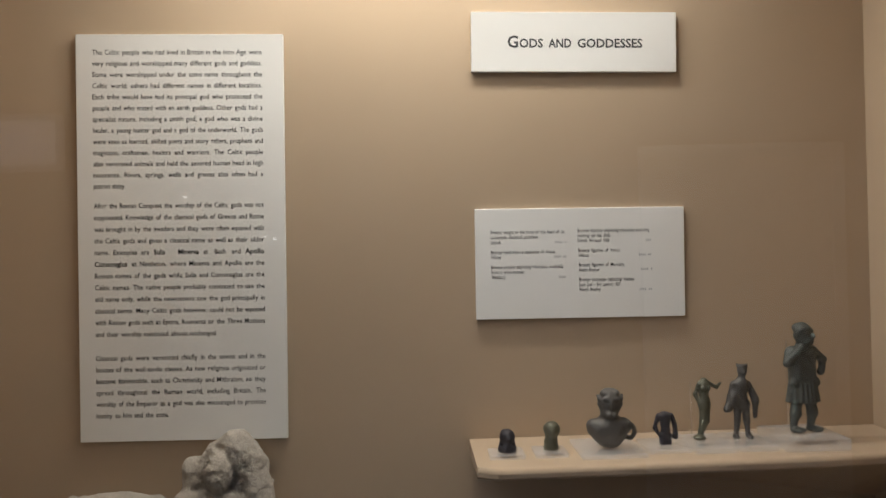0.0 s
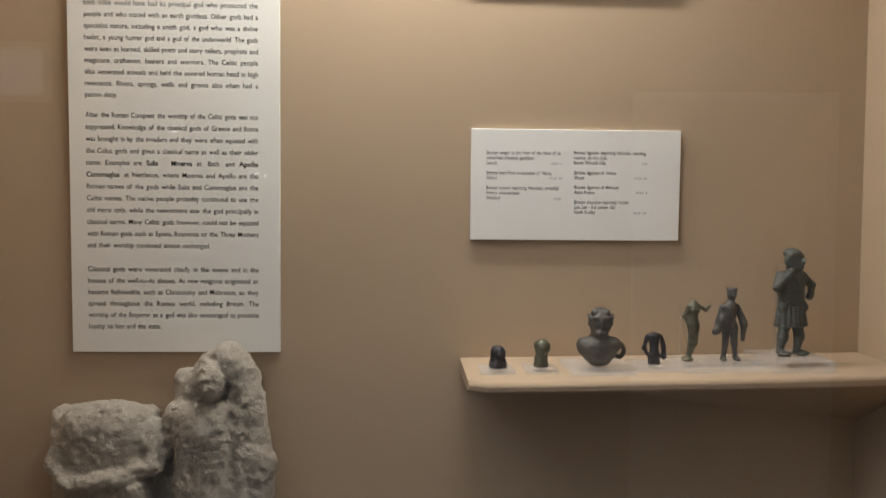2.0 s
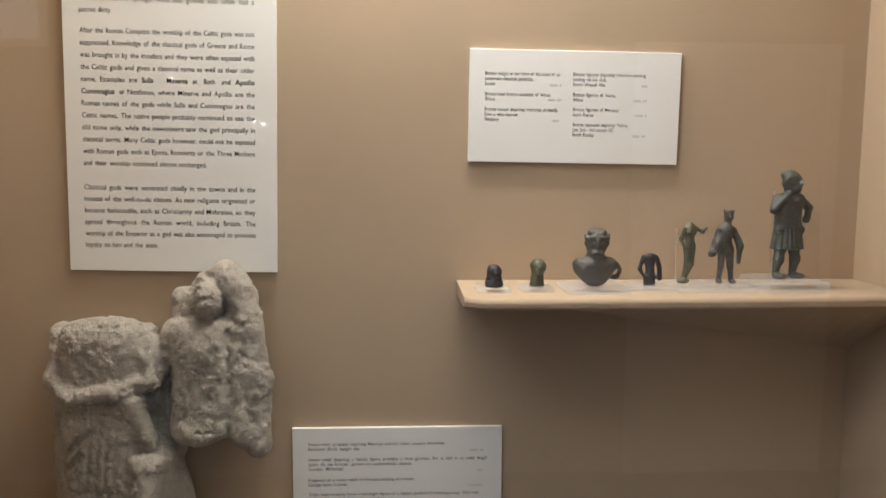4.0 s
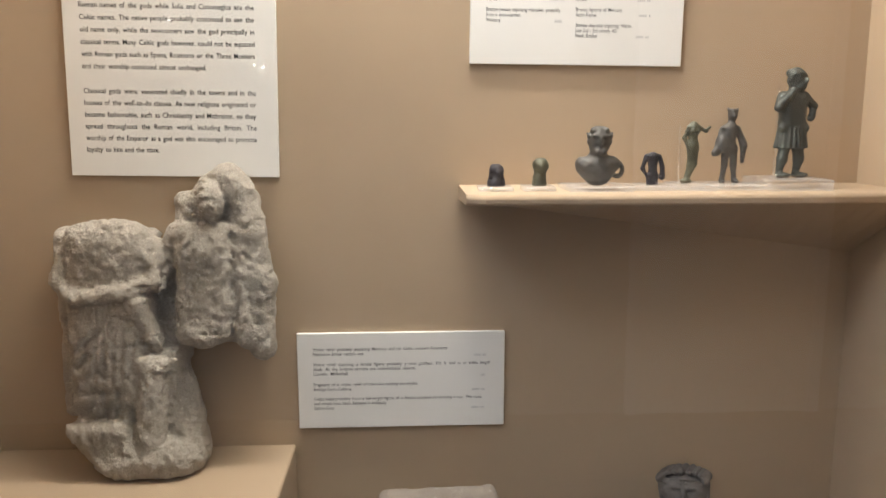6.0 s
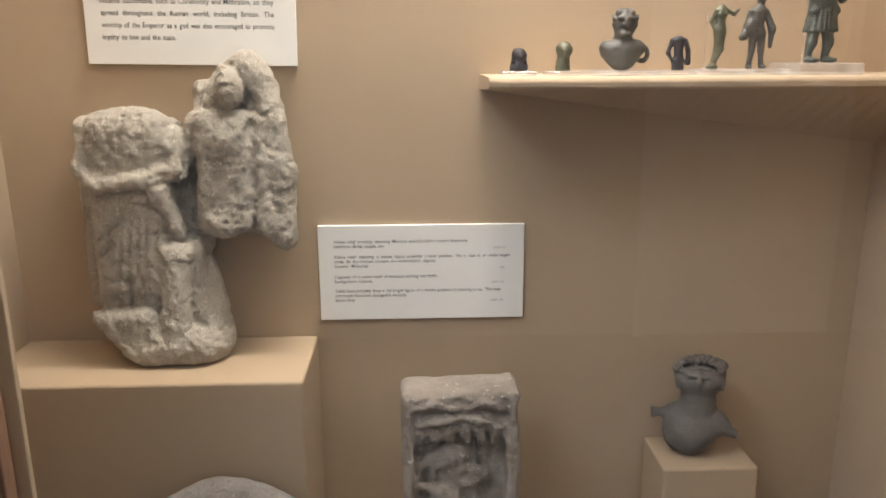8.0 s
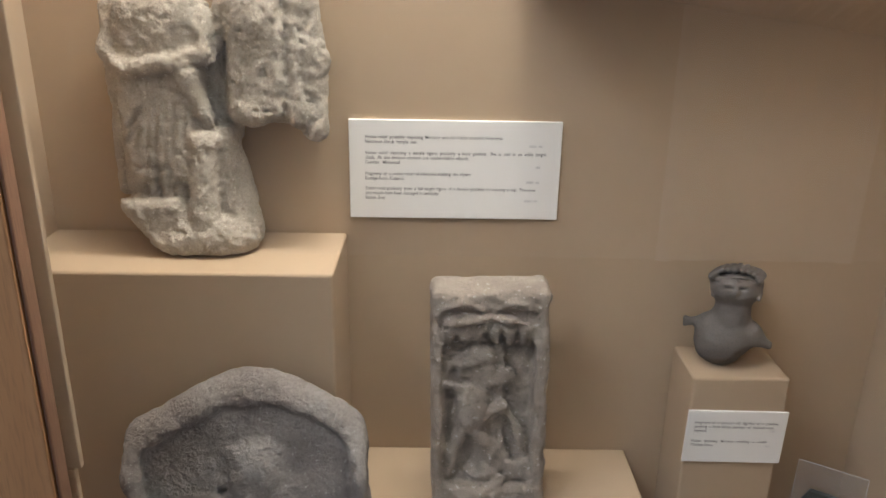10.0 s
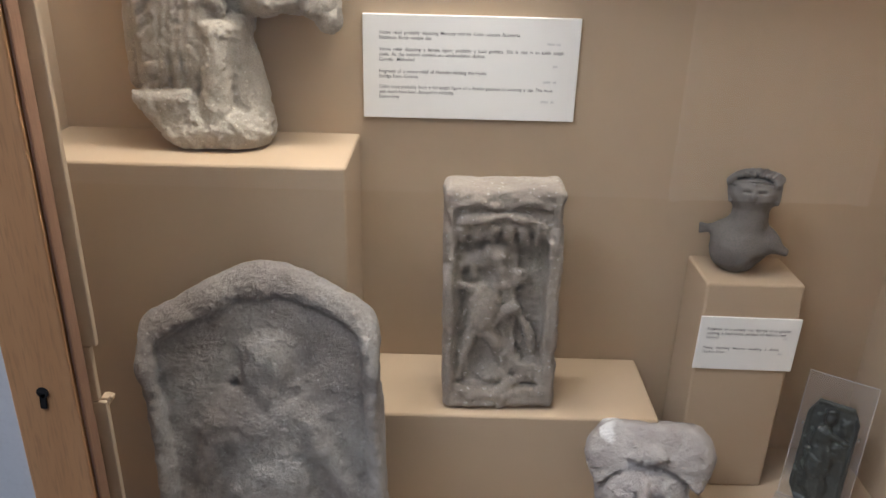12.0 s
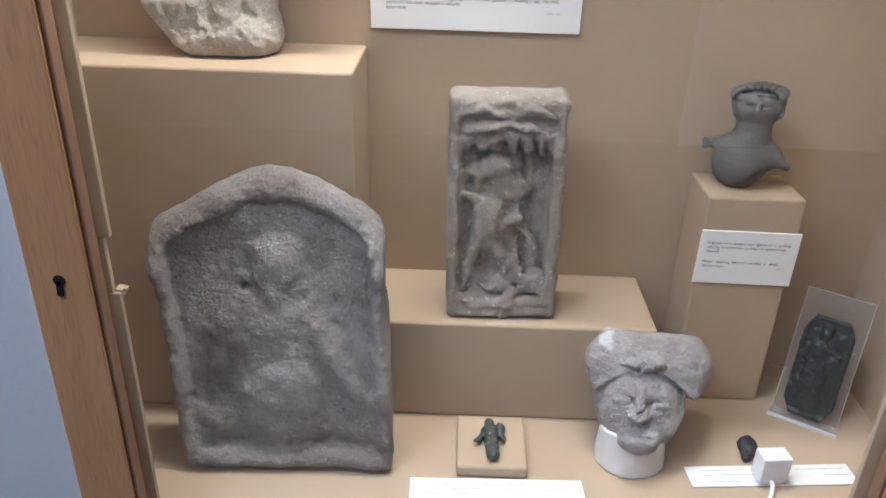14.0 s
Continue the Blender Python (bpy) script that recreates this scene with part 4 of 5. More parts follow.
# ---- clay bust ----
def clay_figure(p):
    x, y, z = p
    body = joined(1.2, egg(p, (-0.6, 0, 3.2), (3.9, 3.0, 3.4)), limb(p, (-0.2, 0, 4.0), (0.3, 0, 8.6), 3.2, 2.1), limb(p, (-2.4, 0, 5.6), (2.8, 0, 5.2), 2.0, 1.7),
                  limb(p, (0.3, 0, 8.0), (0.4, -0.2, 10.6), 2.2, 2.3), limb(p, (2.5, -0.2, 5.0), (5.6, -0.4, 3.7), 1.2, 0.6))
    body = join(body, limb(p, (-2.8, 0, 6.0), (-5.3, -0.2, 6.2), 1.0, 0.45), 0.6)
    for k in range(3):
        body = join(body, limb(p, (-4.6, -0.2, 6.0), (-6.0, -0.3, 5.5 + 0.55 * k), 0.34, 0.24), 0.2)
    body = cut(body, egg(p, (6.4, -0.6, 3.6), (0.45, 0.45, 0.45)), 0.2)
    body = cut(body, egg(p, (2.8, -2.2, 1.0), (2.8, 2.2, 2.2)), 0.9)
    ca, sa = math.cos(0.3), math.sin(0.3)
    flat, p = p, (x, (y + 0.4) * ca - (z - 12.0) * sa - 0.4, (z - 12.0) * ca + (y + 0.4) * sa + 12.0)
    head = joined(0.5, egg(p, (0.4, -0.4, 11.9), (3.5, 2.8, 2.4)), egg(p, (0.3, -3.05, 11.5), (0.38, 0.45, 0.6)))
    for s in (-1, 1):
        head = cut(head, egg(p, (0.4 + s * 0.95, -3.15, 11.9), (0.55, 0.4, 0.22)), 0.15)
        head = join(head, limb(p, (0.4 + s * 0.45, -3.05, 12.35), (0.4 + s * 1.6, -2.85, 12.3), 0.13), 0.15)
        head = join(head, limb(p, (0.4 + s * 3.35, -1.0, 12.9), (0.4 + s * 3.0, -1.3, 10.6), 0.32), 0.2)
    head = cut(head, limb(p, (0.0, -3.3, 10.75), (0.7, -3.3, 10.75), 0.16), 0.15)
    for z0 in (12.85, 13.3):
        head = join(head, limb(p, (-2.7, -2.0, z0), (0.4, -3.0, z0 + 0.15), 0.17), 0.06)
        head = join(head, limb(p, (0.4, -3.0, z0 + 0.15), (3.5, -2.0, z0 - 0.1), 0.17), 0.06)
    for k in range(11):
        a = math.pi * (0.02 + 0.96 * k / 10)
        c = Vector((0.4 + 3.1 * math.cos(a), -1.3, 13.4 + 1.25 * math.sin(a)))
        head = join(head, limb(p, (c.x - 0.35, c.y - 0.9, c.z - 0.25), (c.x + 0.4, c.y + 0.8, c.z + 0.35), 0.42), 0.08)
    for x0 in (-0.9, 0.5, 1.8):
        head = cut(head, egg(p, (x0, -1.8, 15.1), (0.4, 0.6, 0.35)), 0.2)
    p = flat
    d0 = join(body, head, 0.6)
    return np.maximum(d0 + 0.10 * grainy(p, 1.1, 16) + 0.05 * grainy(p, 0.5, 17), 0.02 - z)


sculpture("clay_bust", clay_figure, (-6.8, -5.0, -0.2), (6.9, 4.4, 16.4), 0.17, CLAY, pose(0.302, -0.052, P3_TOP, 0, -2, -18),
          "dull grey clay bust with twisted head dress and stub arms", "bust")

# ---- small bronzes on the shelf ----
def head_weight(p):
    d0 = joined(0.25, egg(p, (0, 0, 1.9), (0.95, 0.9, 0.95)), limb(p, (0, 0, 1.6), (0, 0, 0.4), 0.8, 1.15), egg(p, (0.1, -0.85, 1.7), (0.25, 0.3, 0.3)))
    d0 = cut(d0, limb(p, (-0.9, -0.5, 0.9), (0.9, -0.5, 0.9), 0.18), 0.2)
    return np.maximum(np.maximum(d0 + 0.06 * grainy(p, 0.4, 20), 0.02 - p[2]), p[2] - 2.75)


def small_head(p):
    d0 = joined(0.3, egg(p, (0.1, 0, 2.5), (1.05, 1.0, 1.0)), limb(p, (0, 0, 1.8), (-0.05, 0, 0.4), 0.72, 0.95), egg(p, (0.1, -0.9, 2.1), (0.3, 0.3, 0.45)))
    for s in (-1, 1):
        d0 = cut(d0, egg(p, (0.1 + s * 0.4, -0.98, 2.4), (0.2, 0.13, 0.1)), 0.12)
    return np.maximum(d0 + 0.06 * grainy(p, 0.45, 21), 0.02 - p[2])


def chest_bust(p):
    d0 = joined(0.5, egg(p, (-0.1, 0, 2.3), (2.6, 1.7, 1.7)), egg(p, (0, -0.2, 1.3), (1.7, 1.3, 1.35)), limb(p, (-1.9, 0, 2.8), (1.9, 0, 2.9), 1.0), limb(p, (0, 0.1, 3.4), (0.1, -0.1, 5.0), 1.25, 1.05))
    head = joined(0.25, egg(p, (0.15, -0.1, 5.9), (1.5, 1.45, 1.85)), egg(p, (0.15, -1.5, 5.8), (0.28, 0.35, 0.6)), egg(p, (0.15, -0.8, 4.6), (0.95, 0.8, 0.8)), limb(p, (-0.8, -1.25, 6.55), (1.1, -1.25, 6.55), 0.18))
    for s in (-1, 1):
        head = cut(head, egg(p, (0.15 + s * 0.58, -1.45, 6.1), (0.30, 0.16, 0.13)), 0.15)
        head = join(head, limb(p, (0.15 + s * 1.2, 0, 6.7), (0.15 + s * 1.65, 0, 6.85), 0.24, 0.16), 0.15)
        head = join(head, egg(p, (0.15 + s * 0.8, -0.5, 7.2), (0.5, 0.55, 0.45)), 0.15)
        head = join(head, joined(0.1, egg(p, (0.15 + s * 1.35, -0.4, 6.5), (0.38, 0.5, 0.4)), egg(p, (0.15 + s * 1.4, -0.3, 5.8), (0.3, 0.4, 0.45)), egg(p, (0.15 + s * 0.35, -1.45, 4.5), (0.3, 0.3, 0.35))), 0.12)
    head = join(head, limb(p, (-0.3, -0.2, 7.4), (0.6, -0.2, 7.4), 0.38), 0.25)
    d0 = join(d0, head, 0.35)
    ring = np.sqrt((np.sqrt((p[0] - 2.55) ** 2 + (p[2] - 2.1) ** 2 * 0.7) - 0.72) ** 2 + (p[1] - 0.1) ** 2) - 0.30
    d0 = join(d0, ring, 0.2)
    return np.maximum(d0 + 0.07 * grainy(p, 0.7, 22) + 0.03 * grainy(p, 0.3, 23), 0.02 - p[2])


def dark_torso(p):
    d0 = joined(0.25, limb(p, (0, 0, 3.7), (0, 0, 1.8), 0.72, 0.52), egg(p, (0, 0, 1.4), (0.66, 0.6, 0.9)), limb(p, (-0.35, 0, 1.2), (-0.3, 0, 0.1), 0.48), limb(p, (0.35, 0, 1.2), (0.35, 0, 0.1), 0.48),
                limb(p, (-0.85, 0, 3.8), (-1.4, 0, 2.2), 0.32, 0.25), limb(p, (-1.4, 0, 2.2), (-0.85, -0.2, 1.3), 0.25), limb(p, (0.85, 0, 3.8), (1.35, 0, 2.4), 0.30), limb(p, (1.35, 0, 2.4), (1.35, 0, 1.0), 0.25, 0.38))
    return np.maximum(np.maximum(d0 + 0.06 * grainy(p, 0.5, 24), 0.02 - p[2]), p[2] - 4.35)


def slender_figure(p):
    d0 = joined(0.3, limb(p, (0.35, 0, 7.5), (0.25, 0, 5.8), 0.72, 0.58), egg(p, (0.3, 0, 5.1), (0.85, 0.75, 1.0)), limb(p, (0.5, 0, 4.7), (0.55, -0.1, 2.6), 0.58, 0.38), limb(p, (0.55, -0.1, 2.6), (-0.35, 0, 0.5), 0.36, 0.24),
                limb(p, (0.1, 0, 4.7), (0.0, 0.1, 2.5), 0.55, 0.36), limb(p, (0.0, 0.1, 2.5), (-0.5, 0.1, 0.6), 0.34, 0.24), limb(p, (-0.3, 0, 7.7), (-0.9, 0.1, 6.2), 0.34, 0.26), limb(p, (-0.9, 0.1, 6.2), (-0.5, -0.3, 5.0), 0.24, 0.2),
                limb(p, (0.9, 0, 7.7), (2.0, -0.1, 7.1), 0.32, 0.22), limb(p, (2.0, -0.1, 7.1), (2.5, -0.2, 7.7), 0.22, 0.2), egg(p, (0.3, 0, 8.1), (0.5, 0.45, 0.4)), egg(p, (-0.5, -0.1, 0.3), (0.85, 0.75, 0.35)))
    d0 = join(d0, egg(p, (0.0, -0.55, 7.1), (0.35, 0.3, 0.35)), 0.2)
    d0 = join(d0, egg(p, (0.7, -0.55, 7.1), (0.35, 0.3, 0.35)), 0.2)
    return np.maximum(d0 + 0.04 * grainy(p, 0.4, 25), 0.02 - p[2])


def club_figure(p):
    d0 = joined(0.3, limb(p, (0, 0, 7.2), (0.05, 0, 5.2), 0.98, 0.70), egg(p, (0.1, 0, 4.7), (1.0, 0.8, 0.9)), limb(p, (-0.45, 0, 4.4), (-0.55, 0, 2.4), 0.58, 0.42), limb(p, (-0.55, 0, 2.4), (-0.75, 0, 0.4), 0.4, 0.3),
                limb(p, (0.6, 0, 4.4), (0.65, -0.1, 2.4), 0.58, 0.42), limb(p, (0.65, -0.1, 2.4), (0.85, -0.1, 0.4), 0.4, 0.3), egg(p, (-0.85, -0.35, 0.25), (0.4, 0.65, 0.28)), egg(p, (0.95, -0.45, 0.25), (0.4, 0.65, 0.28)),
                limb(p, (-1.0, 0, 7.3), (-1.5, 0, 5.6), 0.42, 0.34), limb(p, (-1.5, 0, 5.6), (-1.9, -0.4, 4.4), 0.34, 0.3), egg(p, (-2.0, -0.5, 4.1), (0.55, 0.5, 0.55)), egg(p, (-1.0, -0.5, 5.2), (0.65, 0.45, 1.1)),
                limb(p, (1.0, 0, 7.3), (1.6, 0, 5.8), 0.42, 0.36), limb(p, (1.5, -0.1, 6.2), (1.9, -0.3, 5.0), 0.4, 0.5), limb(p, (1.9, -0.2, 5.2), (1.8, -0.2, 2.9), 0.42, 0.28), limb(p, (0.1, 0, 8.0), (0.2, 0, 8.5), 0.45))
    head = joined(0.15, egg(p, (0.25, -0.05, 9.1), (0.65, 0.7, 0.85)), egg(p, (0.25, -0.75, 8.9), (0.15, 0.2, 0.25)), limb(p, (-0.25, 0, 9.7), (-0.4, 0, 10.0), 0.22, 0.12), limb(p, (0.75, 0, 9.7), (0.9, 0, 9.95), 0.22, 0.12), egg(p, (0.25, 0, 9.7), (0.7, 0.6, 0.25)))
    d0 = join(d0, head, 0.2)
    return np.maximum(d0 + 0.05 * grainy(p, 0.5, 26), 0.02 - p[2])


def tunic_figure(p):
    x, y, z = p
    chest = joined(0.5, block(p, (0.0, 0.0, 8.7), (1.75, 1.15, 2.4), 1.0), limb(p, (-1.35, 0, 10.6), (1.35, 0, 10.6), 0.78))
    skirt = np.maximum((np.sqrt(x * x + (y * 1.35) ** 2) - (1.75 + 0.17 * (6.6 - z)) + 0.12 * np.cos(16 * np.arctan2(y, x))) * 0.9, np.abs(z - 5.3) - 1.35)
    d0 = join(chest, skirt, 0.3)
    d0 = join(d0, limb(p, (-1.5, -0.5, 6.55), (1.5, -0.5, 6.55), 0.62), 0.3)
    legs = joined(0.3, limb(p, (-0.85, 0, 4.4), (-1.15, -0.2, 2.5), 0.80, 0.66), limb(p, (-1.15, -0.2, 2.5), (-1.45, 0, 0.6), 0.66, 0.42), limb(p, (0.95, 0, 4.4), (1.15, -0.2, 2.5), 0.80, 0.66), limb(p, (1.15, -0.2, 2.5), (0.95, 0, 0.6), 0.66, 0.42),
                  egg(p, (-1.15, -0.6, 0.35), (0.95, 1.0, 0.38)), egg(p, (1.3, -0.6, 0.35), (0.95, 1.0, 0.38)))
    arms = joined(0.3, limb(p, (-1.6, 0, 10.5), (-2.35, -0.7, 9.3), 0.68, 0.62), limb(p, (-2.35, -0.7, 9.3), (-1.0, -1.4, 11.3), 0.50, 0.38), egg(p, (-0.85, -1.45, 11.5), (0.4, 0.4, 0.45)),
                  limb(p, (1.7, 0, 10.5), (3.0, 0.2, 9.4), 0.62, 0.5), limb(p, (3.0, 0.2, 9.4), (2.6, -0.2, 8.2), 0.5, 0.42), egg(p, (2.4, -0.3, 7.9), (0.5, 0.45, 0.5)))
    d0 = joined(0.3, d0, legs, arms)
    d0 = cut(d0, limb(p, (-0.4, -1.3, 10.9), (1.5, -1.25, 8.4), 0.20), 0.2)
    head = joined(0.25, limb(p, (0.1, 0, 11.0), (0.2, -0.1, 12.0), 0.9), egg(p, (0.2, -0.1, 13.0), (1.08, 1.15, 1.4)), egg(p, (0.6, -0.65, 12.1), (0.65, 0.7, 0.75)), egg(p, (0.95, -1.25, 12.8), (0.22, 0.3, 0.4)), egg(p, (0.0, 0.2, 13.7), (1.08, 1.1, 0.7)),
                  limb(p, (-0.6, -0.85, 13.5), (1.15, -0.7, 13.4), 0.2), egg(p, (-0.75, -0.2, 12.7), (0.35, 0.6, 0.7)))
    for s in (0.35, 1.35):
        head = cut(head, egg(p, (s, -1.3 + 0.3 * (s > 1), 13.0), (0.18, 0.12, 0.09)), 0.1)
    d0 = join(d0, head, 0.25)
    return np.maximum(d0 + 0.06 * grainy(p, 0.6, 27) + 0.03 * grainy(p, 0.3, 28), 0.02 - z)


def acrylic_stand(x0, x1, y0, y1, h, label, rod=None):
    """A clear block on the shelf, with a rod behind the figure where there is one."""
    stand = tagged(thing("acrylic_stand", label, "display stand", pose((x0 + x1) / 2, (y0 + y1) / 2, SHELF)), group="clear stands on the shelf")
    a, b = (x1 - x0) / 2, (y1 - y0) / 2
    part("block", box(-a, a, -b, b, 0.0002, h, 0.0008, 1), HAZED, stand).visible_shadow = False
    if rod:
        upright = part("rod", cylinder(0.0011, 0.0011, rod[2], 8), ACRYLIC, stand)
        upright.location, upright.visible_shadow = (rod[0] - (x0 + x1) / 2, rod[1] - (y0 + y1) / 2, h), False


B = "clear acrylic block stand on the shelf"
acrylic_stand(0.004, 0.047, -0.111, -0.073, 0.006, B)
acrylic_stand(0.060, 0.100, -0.111, -0.071, 0.006, B)
acrylic_stand(0.114, 0.194, -0.125, -0.043, 0.006, "wide clear acrylic block stand under the bronze bust")
acrylic_stand(0.199, 0.252, -0.111, -0.053, 0.006, B)
acrylic_stand(0.255, 0.306, -0.119, -0.043, 0.007, "clear acrylic block stand with a thin rod", (0.268, -0.065, 0.072))
acrylic_stand(0.310, 0.358, -0.117, -0.041, 0.007, B)
acrylic_stand(0.364, 0.443, -0.126, -0.040, 0.014, "thick clear acrylic block stand under the tunic statuette", (0.392, -0.070, 0.115))
G = "small bronzes on the shelf"
sculpture("bronze_head_weight", head_weight, (-1.6, -1.5, -0.2), (1.6, 1.5, 3), 0.07, BLACKBRONZE, pose(0.027, -0.093, SHELF + 0.006), "tiny blackened bronze weight shaped as a head", "bronze", G)
sculpture("bronze_head_ornament", small_head, (-1.6, -1.5, -0.2), (1.6, 1.5, 3.8), 0.07, GREENBRONZE, pose(0.082, -0.091, SHELF + 0.006), "tiny olive green bronze head on an acrylic base", "bronze", G)
sculpture("bronze_bust", chest_bust, (-3.4, -2.4, -0.2), (4.0, 2.2, 8.1), 0.12, BRONZE, pose(0.155, -0.091, SHELF + 0.006, 0, 0, -6) @ Matrix.Scale(0.95, 4), "dark bronze bust with horned head and side loop", "bust", G)
sculpture("bronze_torso", dark_torso, (-2, -1.4, -0.2), (2, 1.4, 4.6), 0.08, BLACKBRONZE, pose(0.227, -0.086, SHELF + 0.006) @ Matrix.Scale(0.95, 4), "headless blackened bronze torso on an acrylic base", "bronze", G)
sculpture("bronze_nude_figurine", slender_figure, (-1.8, -1.6, -0.2), (3.1, 1.4, 8.8), 0.1, GREENBRONZE, pose(0.279, -0.075, SHELF + 0.007) @ Matrix.Scale(0.93, 4), "slender headless green bronze figurine with raised arm", "figurine", G)
sculpture("bronze_club_figurine", club_figure, (-3, -1.8, -0.2), (2.8, 1.4, 10.4), 0.11, BRONZE, pose(0.329, -0.075, SHELF + 0.007) @ Matrix.Scale(0.95, 4), "dark bronze standing figurine resting on a club", "figurine", G)
sculpture("bronze_tunic_statuette", tunic_figure, (-3.6, -2.5, -0.2), (3.6, 2, 14.8), 0.13, VERDIGRIS, pose(0.407, -0.080, SHELF + 0.014, 0, 0, 4) @ Matrix.Scale(0.96, 4), "green bronze bearded statuette in a pleated tunic", "statuette", G)

# ---- things on the case floor ----
plinth = part("small_plinth", box(-0.049, 0.049, -0.055, 0.055, 0, 0.019, 0.0035, 3), FABRIC)
plinth.matrix_world = pose(-0.0495, -0.242, FLOOR)
tagged(plinth, "small pale fabric-covered plinth on the case floor", "plinth")


def lying_figure(p):
    x, y, z = p
    d0 = joined(0.35, limb(p, (0.1, 6.9, 0.9), (0.1, 6.3, 0.9), 0.72, 0.7), limb(p, (-0.2, 5.0, 0.9), (0.5, 5.0, 0.9), 0.95), limb(p, (0.15, 5.0, 0.9), (0.25, 2.6, 0.9), 1.0, 0.95), limb(p, (0.25, 2.6, 0.9), (0.35, 0.3, 0.8), 0.95, 0.9),
                egg(p, (1.6, 5.6, 1.0), (0.75, 1.0, 0.7)), limb(p, (-0.7, 4.9, 0.9), (-1.5, 3.4, 0.8), 0.42, 0.34), limb(p, (-1.5, 3.4, 0.8), (-2.1, 2.9, 1.0), 0.34, 0.28), limb(p, (1.5, 4.8, 0.9), (2.0, 3.4, 0.8), 0.42, 0.34))
    for k in range(3):
        d0 = cut(d0, limb(p, (-0.15 + 0.35 * k, 3.6, 1.95), (-0.1 + 0.4 * k, 0.3, 1.75), 0.14), 0.12)
    d0 = cut(d0, limb(p, (-0.4, 0.6, 1.85), (1.1, 0.6, 1.85), 0.16), 0.2)
    return np.maximum(d0 + 0.07 * grainy(p, 0.5, 30), 0.03 - z)


sculpture("bronze_fortune_figurine", lying_figure, (-2.8, -0.6, -0.2), (3, 8.2, 2.3), 0.1, VERDIGRIS, pose(-0.052, -0.283, FLOOR + 0.019, 0, 0, 1),
          "small green bronze draped figurine lying on a plinth", "figurine")


def fragment(p):
    d0 = joined(0.4, limb(p, (0, 0.8, 0.7), (0.3, -1.4, 0.7), 1.0, 0.85), egg(p, (0.3, 1.5, 0.7), (1.0, 0.9, 0.7)), egg(p, (0.9, 0.2, 0.7), (0.9, 1.3, 0.7)), limb(p, (0.1, -1.2, 0.6), (-0.2, -2.2, 0.5), 0.6, 0.4))
    return np.maximum(d0 + 0.25 * grainy(p, 0.9, 31) + 0.1 * grainy(p, 0.4, 32), 0.03 - p[2])


sculpture("black_fragment", fragment, (-2.2, -3.2, -0.2), (2.6, 3, 2.2), 0.13, BLACKBRONZE, pose(0.323, -0.222, FLOOR, 0, 0, -16), "small jagged black metal fragment on the case floor", "fragment")

sensor = thing("humidity_sensor", "small white sensor box with a cable on the floor", "sensor", pose(0.336, -0.281, FLOOR + 0.0022, 0, 0, 6))
part("body", box(-0.0205, 0.0205, -0.0135, 0.0135, 0.006, 0.047, 0.002), PLASTIC, sensor)
part("foot", box(-0.016, 0.016, -0.010, 0.010, 0.0, 0.0058, 0.001), PLASTIC, sensor)
part("cable", tube([(-0.004, -0.014, 0.010), (-0.006, -0.024, 0.006), (-0.022, -0.044, 0.0035), (-0.055, -0.060, 0.0035), (-0.12, -0.072, 0.0035)], 0.0032), PLASTIC, sensor, "white cable")

# ---- bronze plaque on its acrylic easel ----
easel = thing("acrylic_easel", "clear acrylic easel with lip and two pegs", "display stand", pose(0.441, -0.140, FLOOR, 0, 0, -33))
sheet = part("sheet", box(-0.047, 0.047, 0.0, 0.003, 0.0, 0.198, 0.0005, 1), ACRYLIC, easel)
sheet.matrix_local = pose(0, 0.002, 0.003, -17, 0, 0)
sheet.visible_shadow = False
part("lip", box(-0.050, 0.050, -0.020, 0.000, 0.0, 0.0045, 0.0006, 1), HAZED, easel).visible_shadow = False
part("lip_edge", box(-0.050, 0.050, -0.0235, -0.0205, 0.0, 0.006, 0.0006, 1), EDGEGLINT, easel).visible_shadow = False
# strips added round the sheet, their white standing in for bright edge glints
for x0, x1, z0, z1 in ((-0.0478, -0.0471, 0.0, 0.198), (0.0471, 0.0478, 0.0, 0.198), (-0.047, 0.047, 0.1981, 0.1988)):
    edge = part("sheet_edge", box(x0, x1, 0.0003, 0.0027, z0, z1), EDGEGLINT, easel, "pale strip for the sheet edge glint")
    edge.matrix_local = pose(0, 0.002, 0.003, -17, 0, 0)
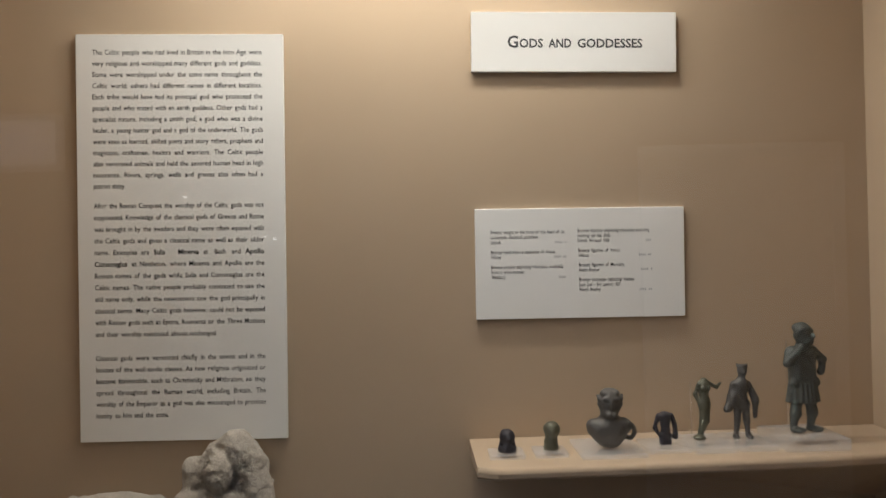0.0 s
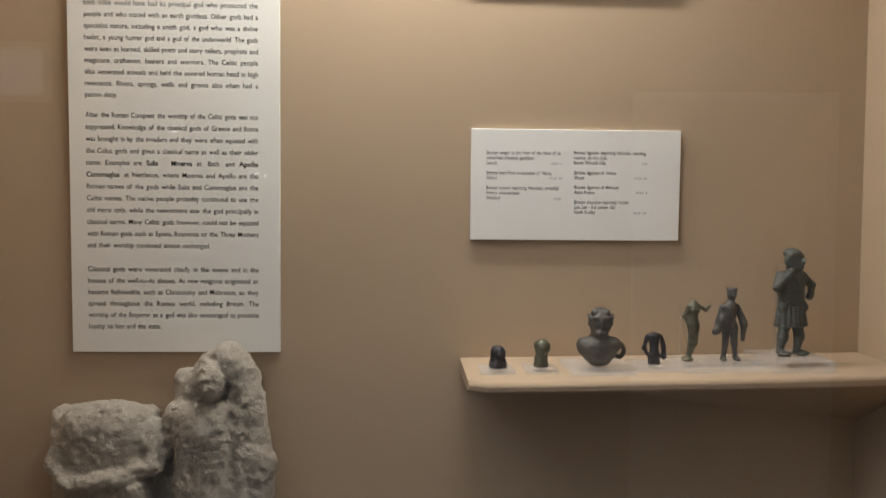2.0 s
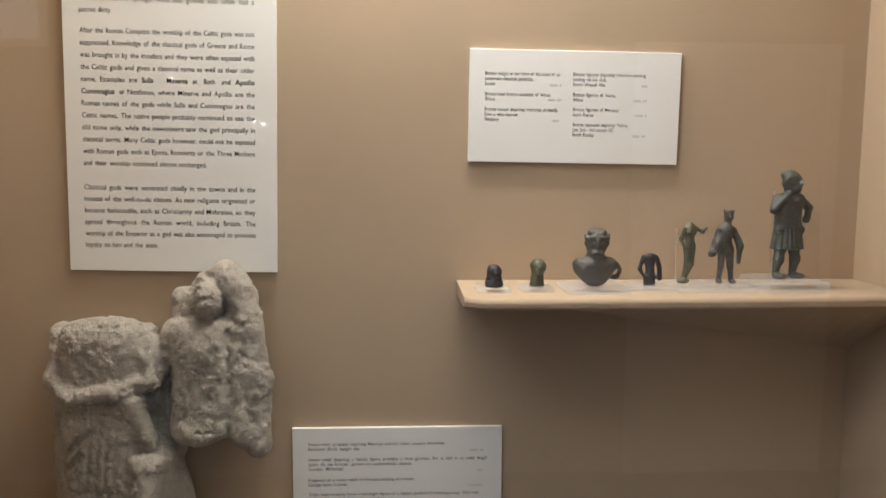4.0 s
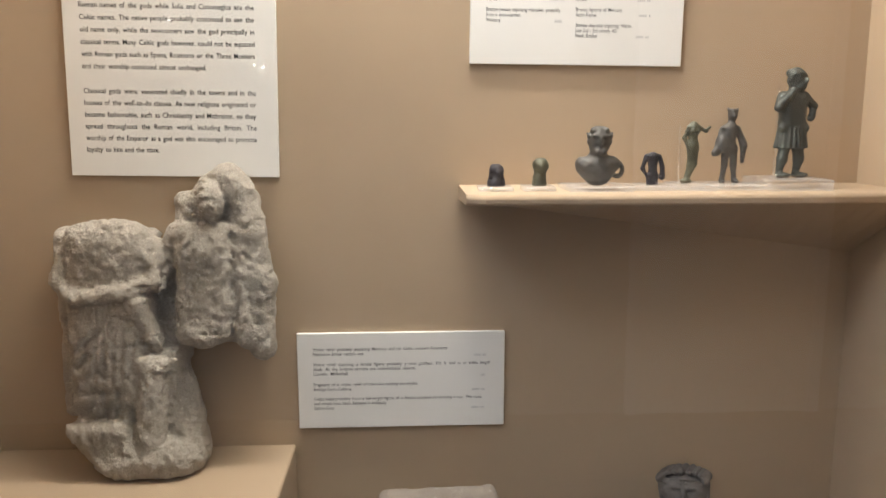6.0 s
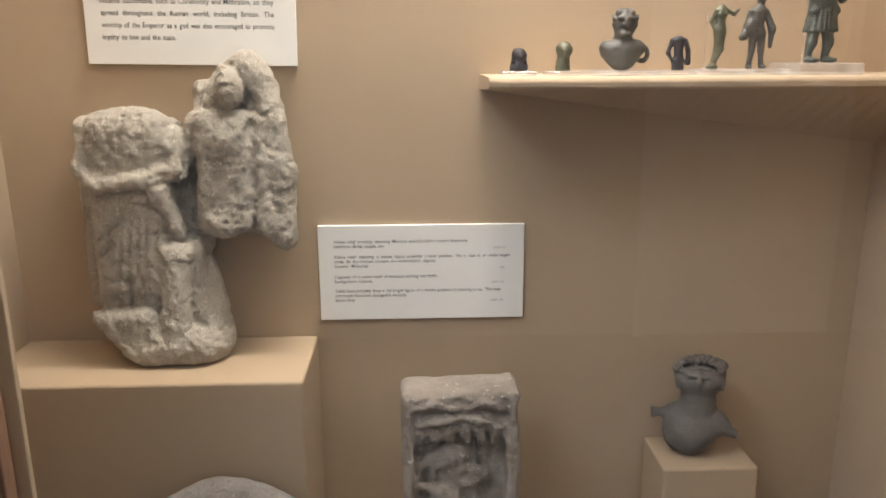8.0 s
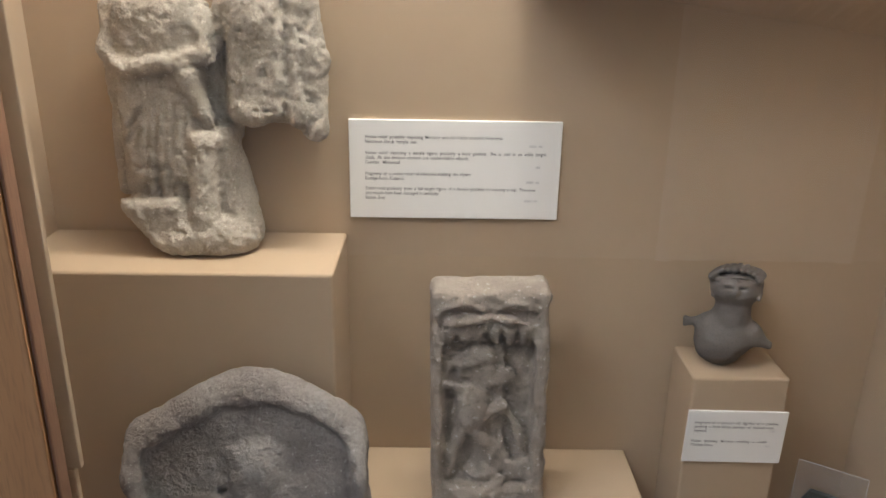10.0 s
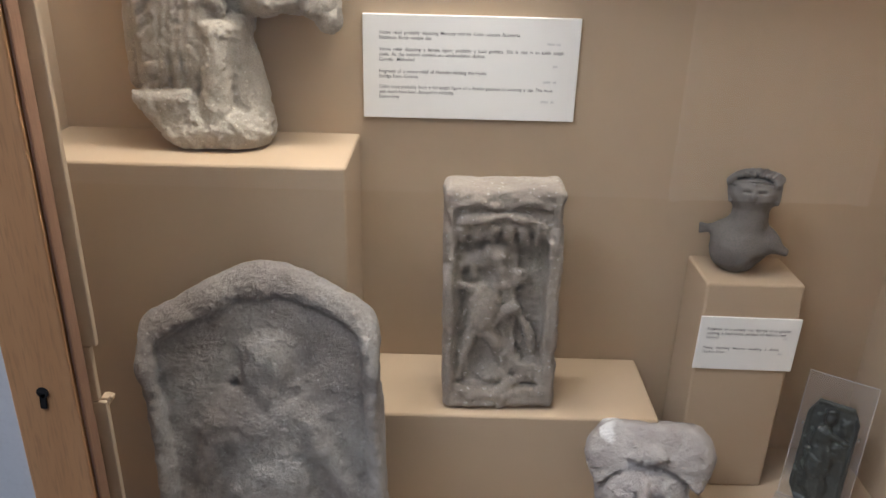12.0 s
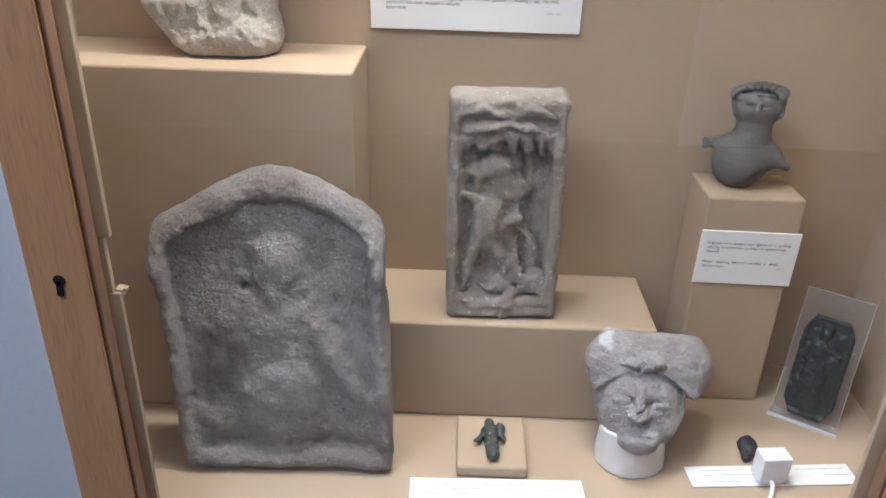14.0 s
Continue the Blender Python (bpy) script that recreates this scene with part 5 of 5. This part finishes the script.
for x, z in ((-0.0385, 0.118), (0.0385, 0.118)):
    peg = part("peg", cylinder(0.0016, 0.0016, 0.011, 10), METAL, easel, "tiny steel peg")
    peg.matrix_local = pose(0, 0.002, 0.003, -17, 0, 0) @ pose(x, 0.0, z, 90, 0, 0)


def plaque(p):
    u, d, v = p[0], -p[1], p[2]
    q = (u, v, d)
    d0 = block(q, (0, 7.3, 0.45), (3.55, 7.3, 0.45), 0.3)
    d0 = np.maximum(d0, (np.abs(u) + 0.55 * np.abs(v - 7.3) - 6.4) * 0.85)
    d0 = cut(d0, block(q, (0, 7.3, 1.3), (3.05, 6.7, 0.6), 0.3), 0.2)
    figure = joined(0.25, egg(q, (-0.3, 12.4, 0.8), (0.85, 1.0, 0.75)), egg(q, (-0.3, 13.3, 0.8), (0.9, 0.5, 0.6)), egg(q, (-0.7, 9.9, 0.8), (1.2, 1.5, 0.7)), limb(q, (-0.2, 10.3, 1.0), (2.6, 9.6, 1.0), 0.42, 0.3), limb(q, (-1.5, 10.5, 0.9), (-1.9, 8.4, 0.9), 0.4),
                    egg(q, (-0.6, 6.0, 0.8), (1.9, 3.2, 0.75)), egg(q, (-0.2, 2.6, 0.7), (1.7, 1.9, 0.6)), egg(q, (1.9, 11.6, 0.75), (0.95, 1.1, 0.4)), egg(q, (1.6, 8.4, 0.7), (1.0, 1.2, 0.4)))
    d0 = join(d0, figure, 0.25)
    for k in range(6):
        y = 7.8 - 0.95 * k
        d0 = cut(d0, limb(q, (-2.1 + 0.1 * k, y + 0.5, 1.55), (0.2, y - 0.5, 1.65), 0.15), 0.12)
        d0 = cut(d0, limb(q, (0.2, y - 0.5, 1.65), (1.4, y + 0.2, 1.4), 0.15), 0.12)
    return d0 + 0.06 * grainy(p, 0.7, 33) + 0.04 * grainy(p, 0.35, 34)


sculpture("bronze_plaque", plaque, (-4, -1.9, -0.3), (4, 0.4, 15), 0.11, PLAQUE, pose(0.441, -0.140, FLOOR, 0, 0, -33) @ pose(0, -0.0015, 0.0065, -17, 0, 0) @ Matrix.Diagonal((1.0, 1.0, 1.10, 1.0)),
          "dark green bronze plaque with draped figure leaning on easel", "plaque")
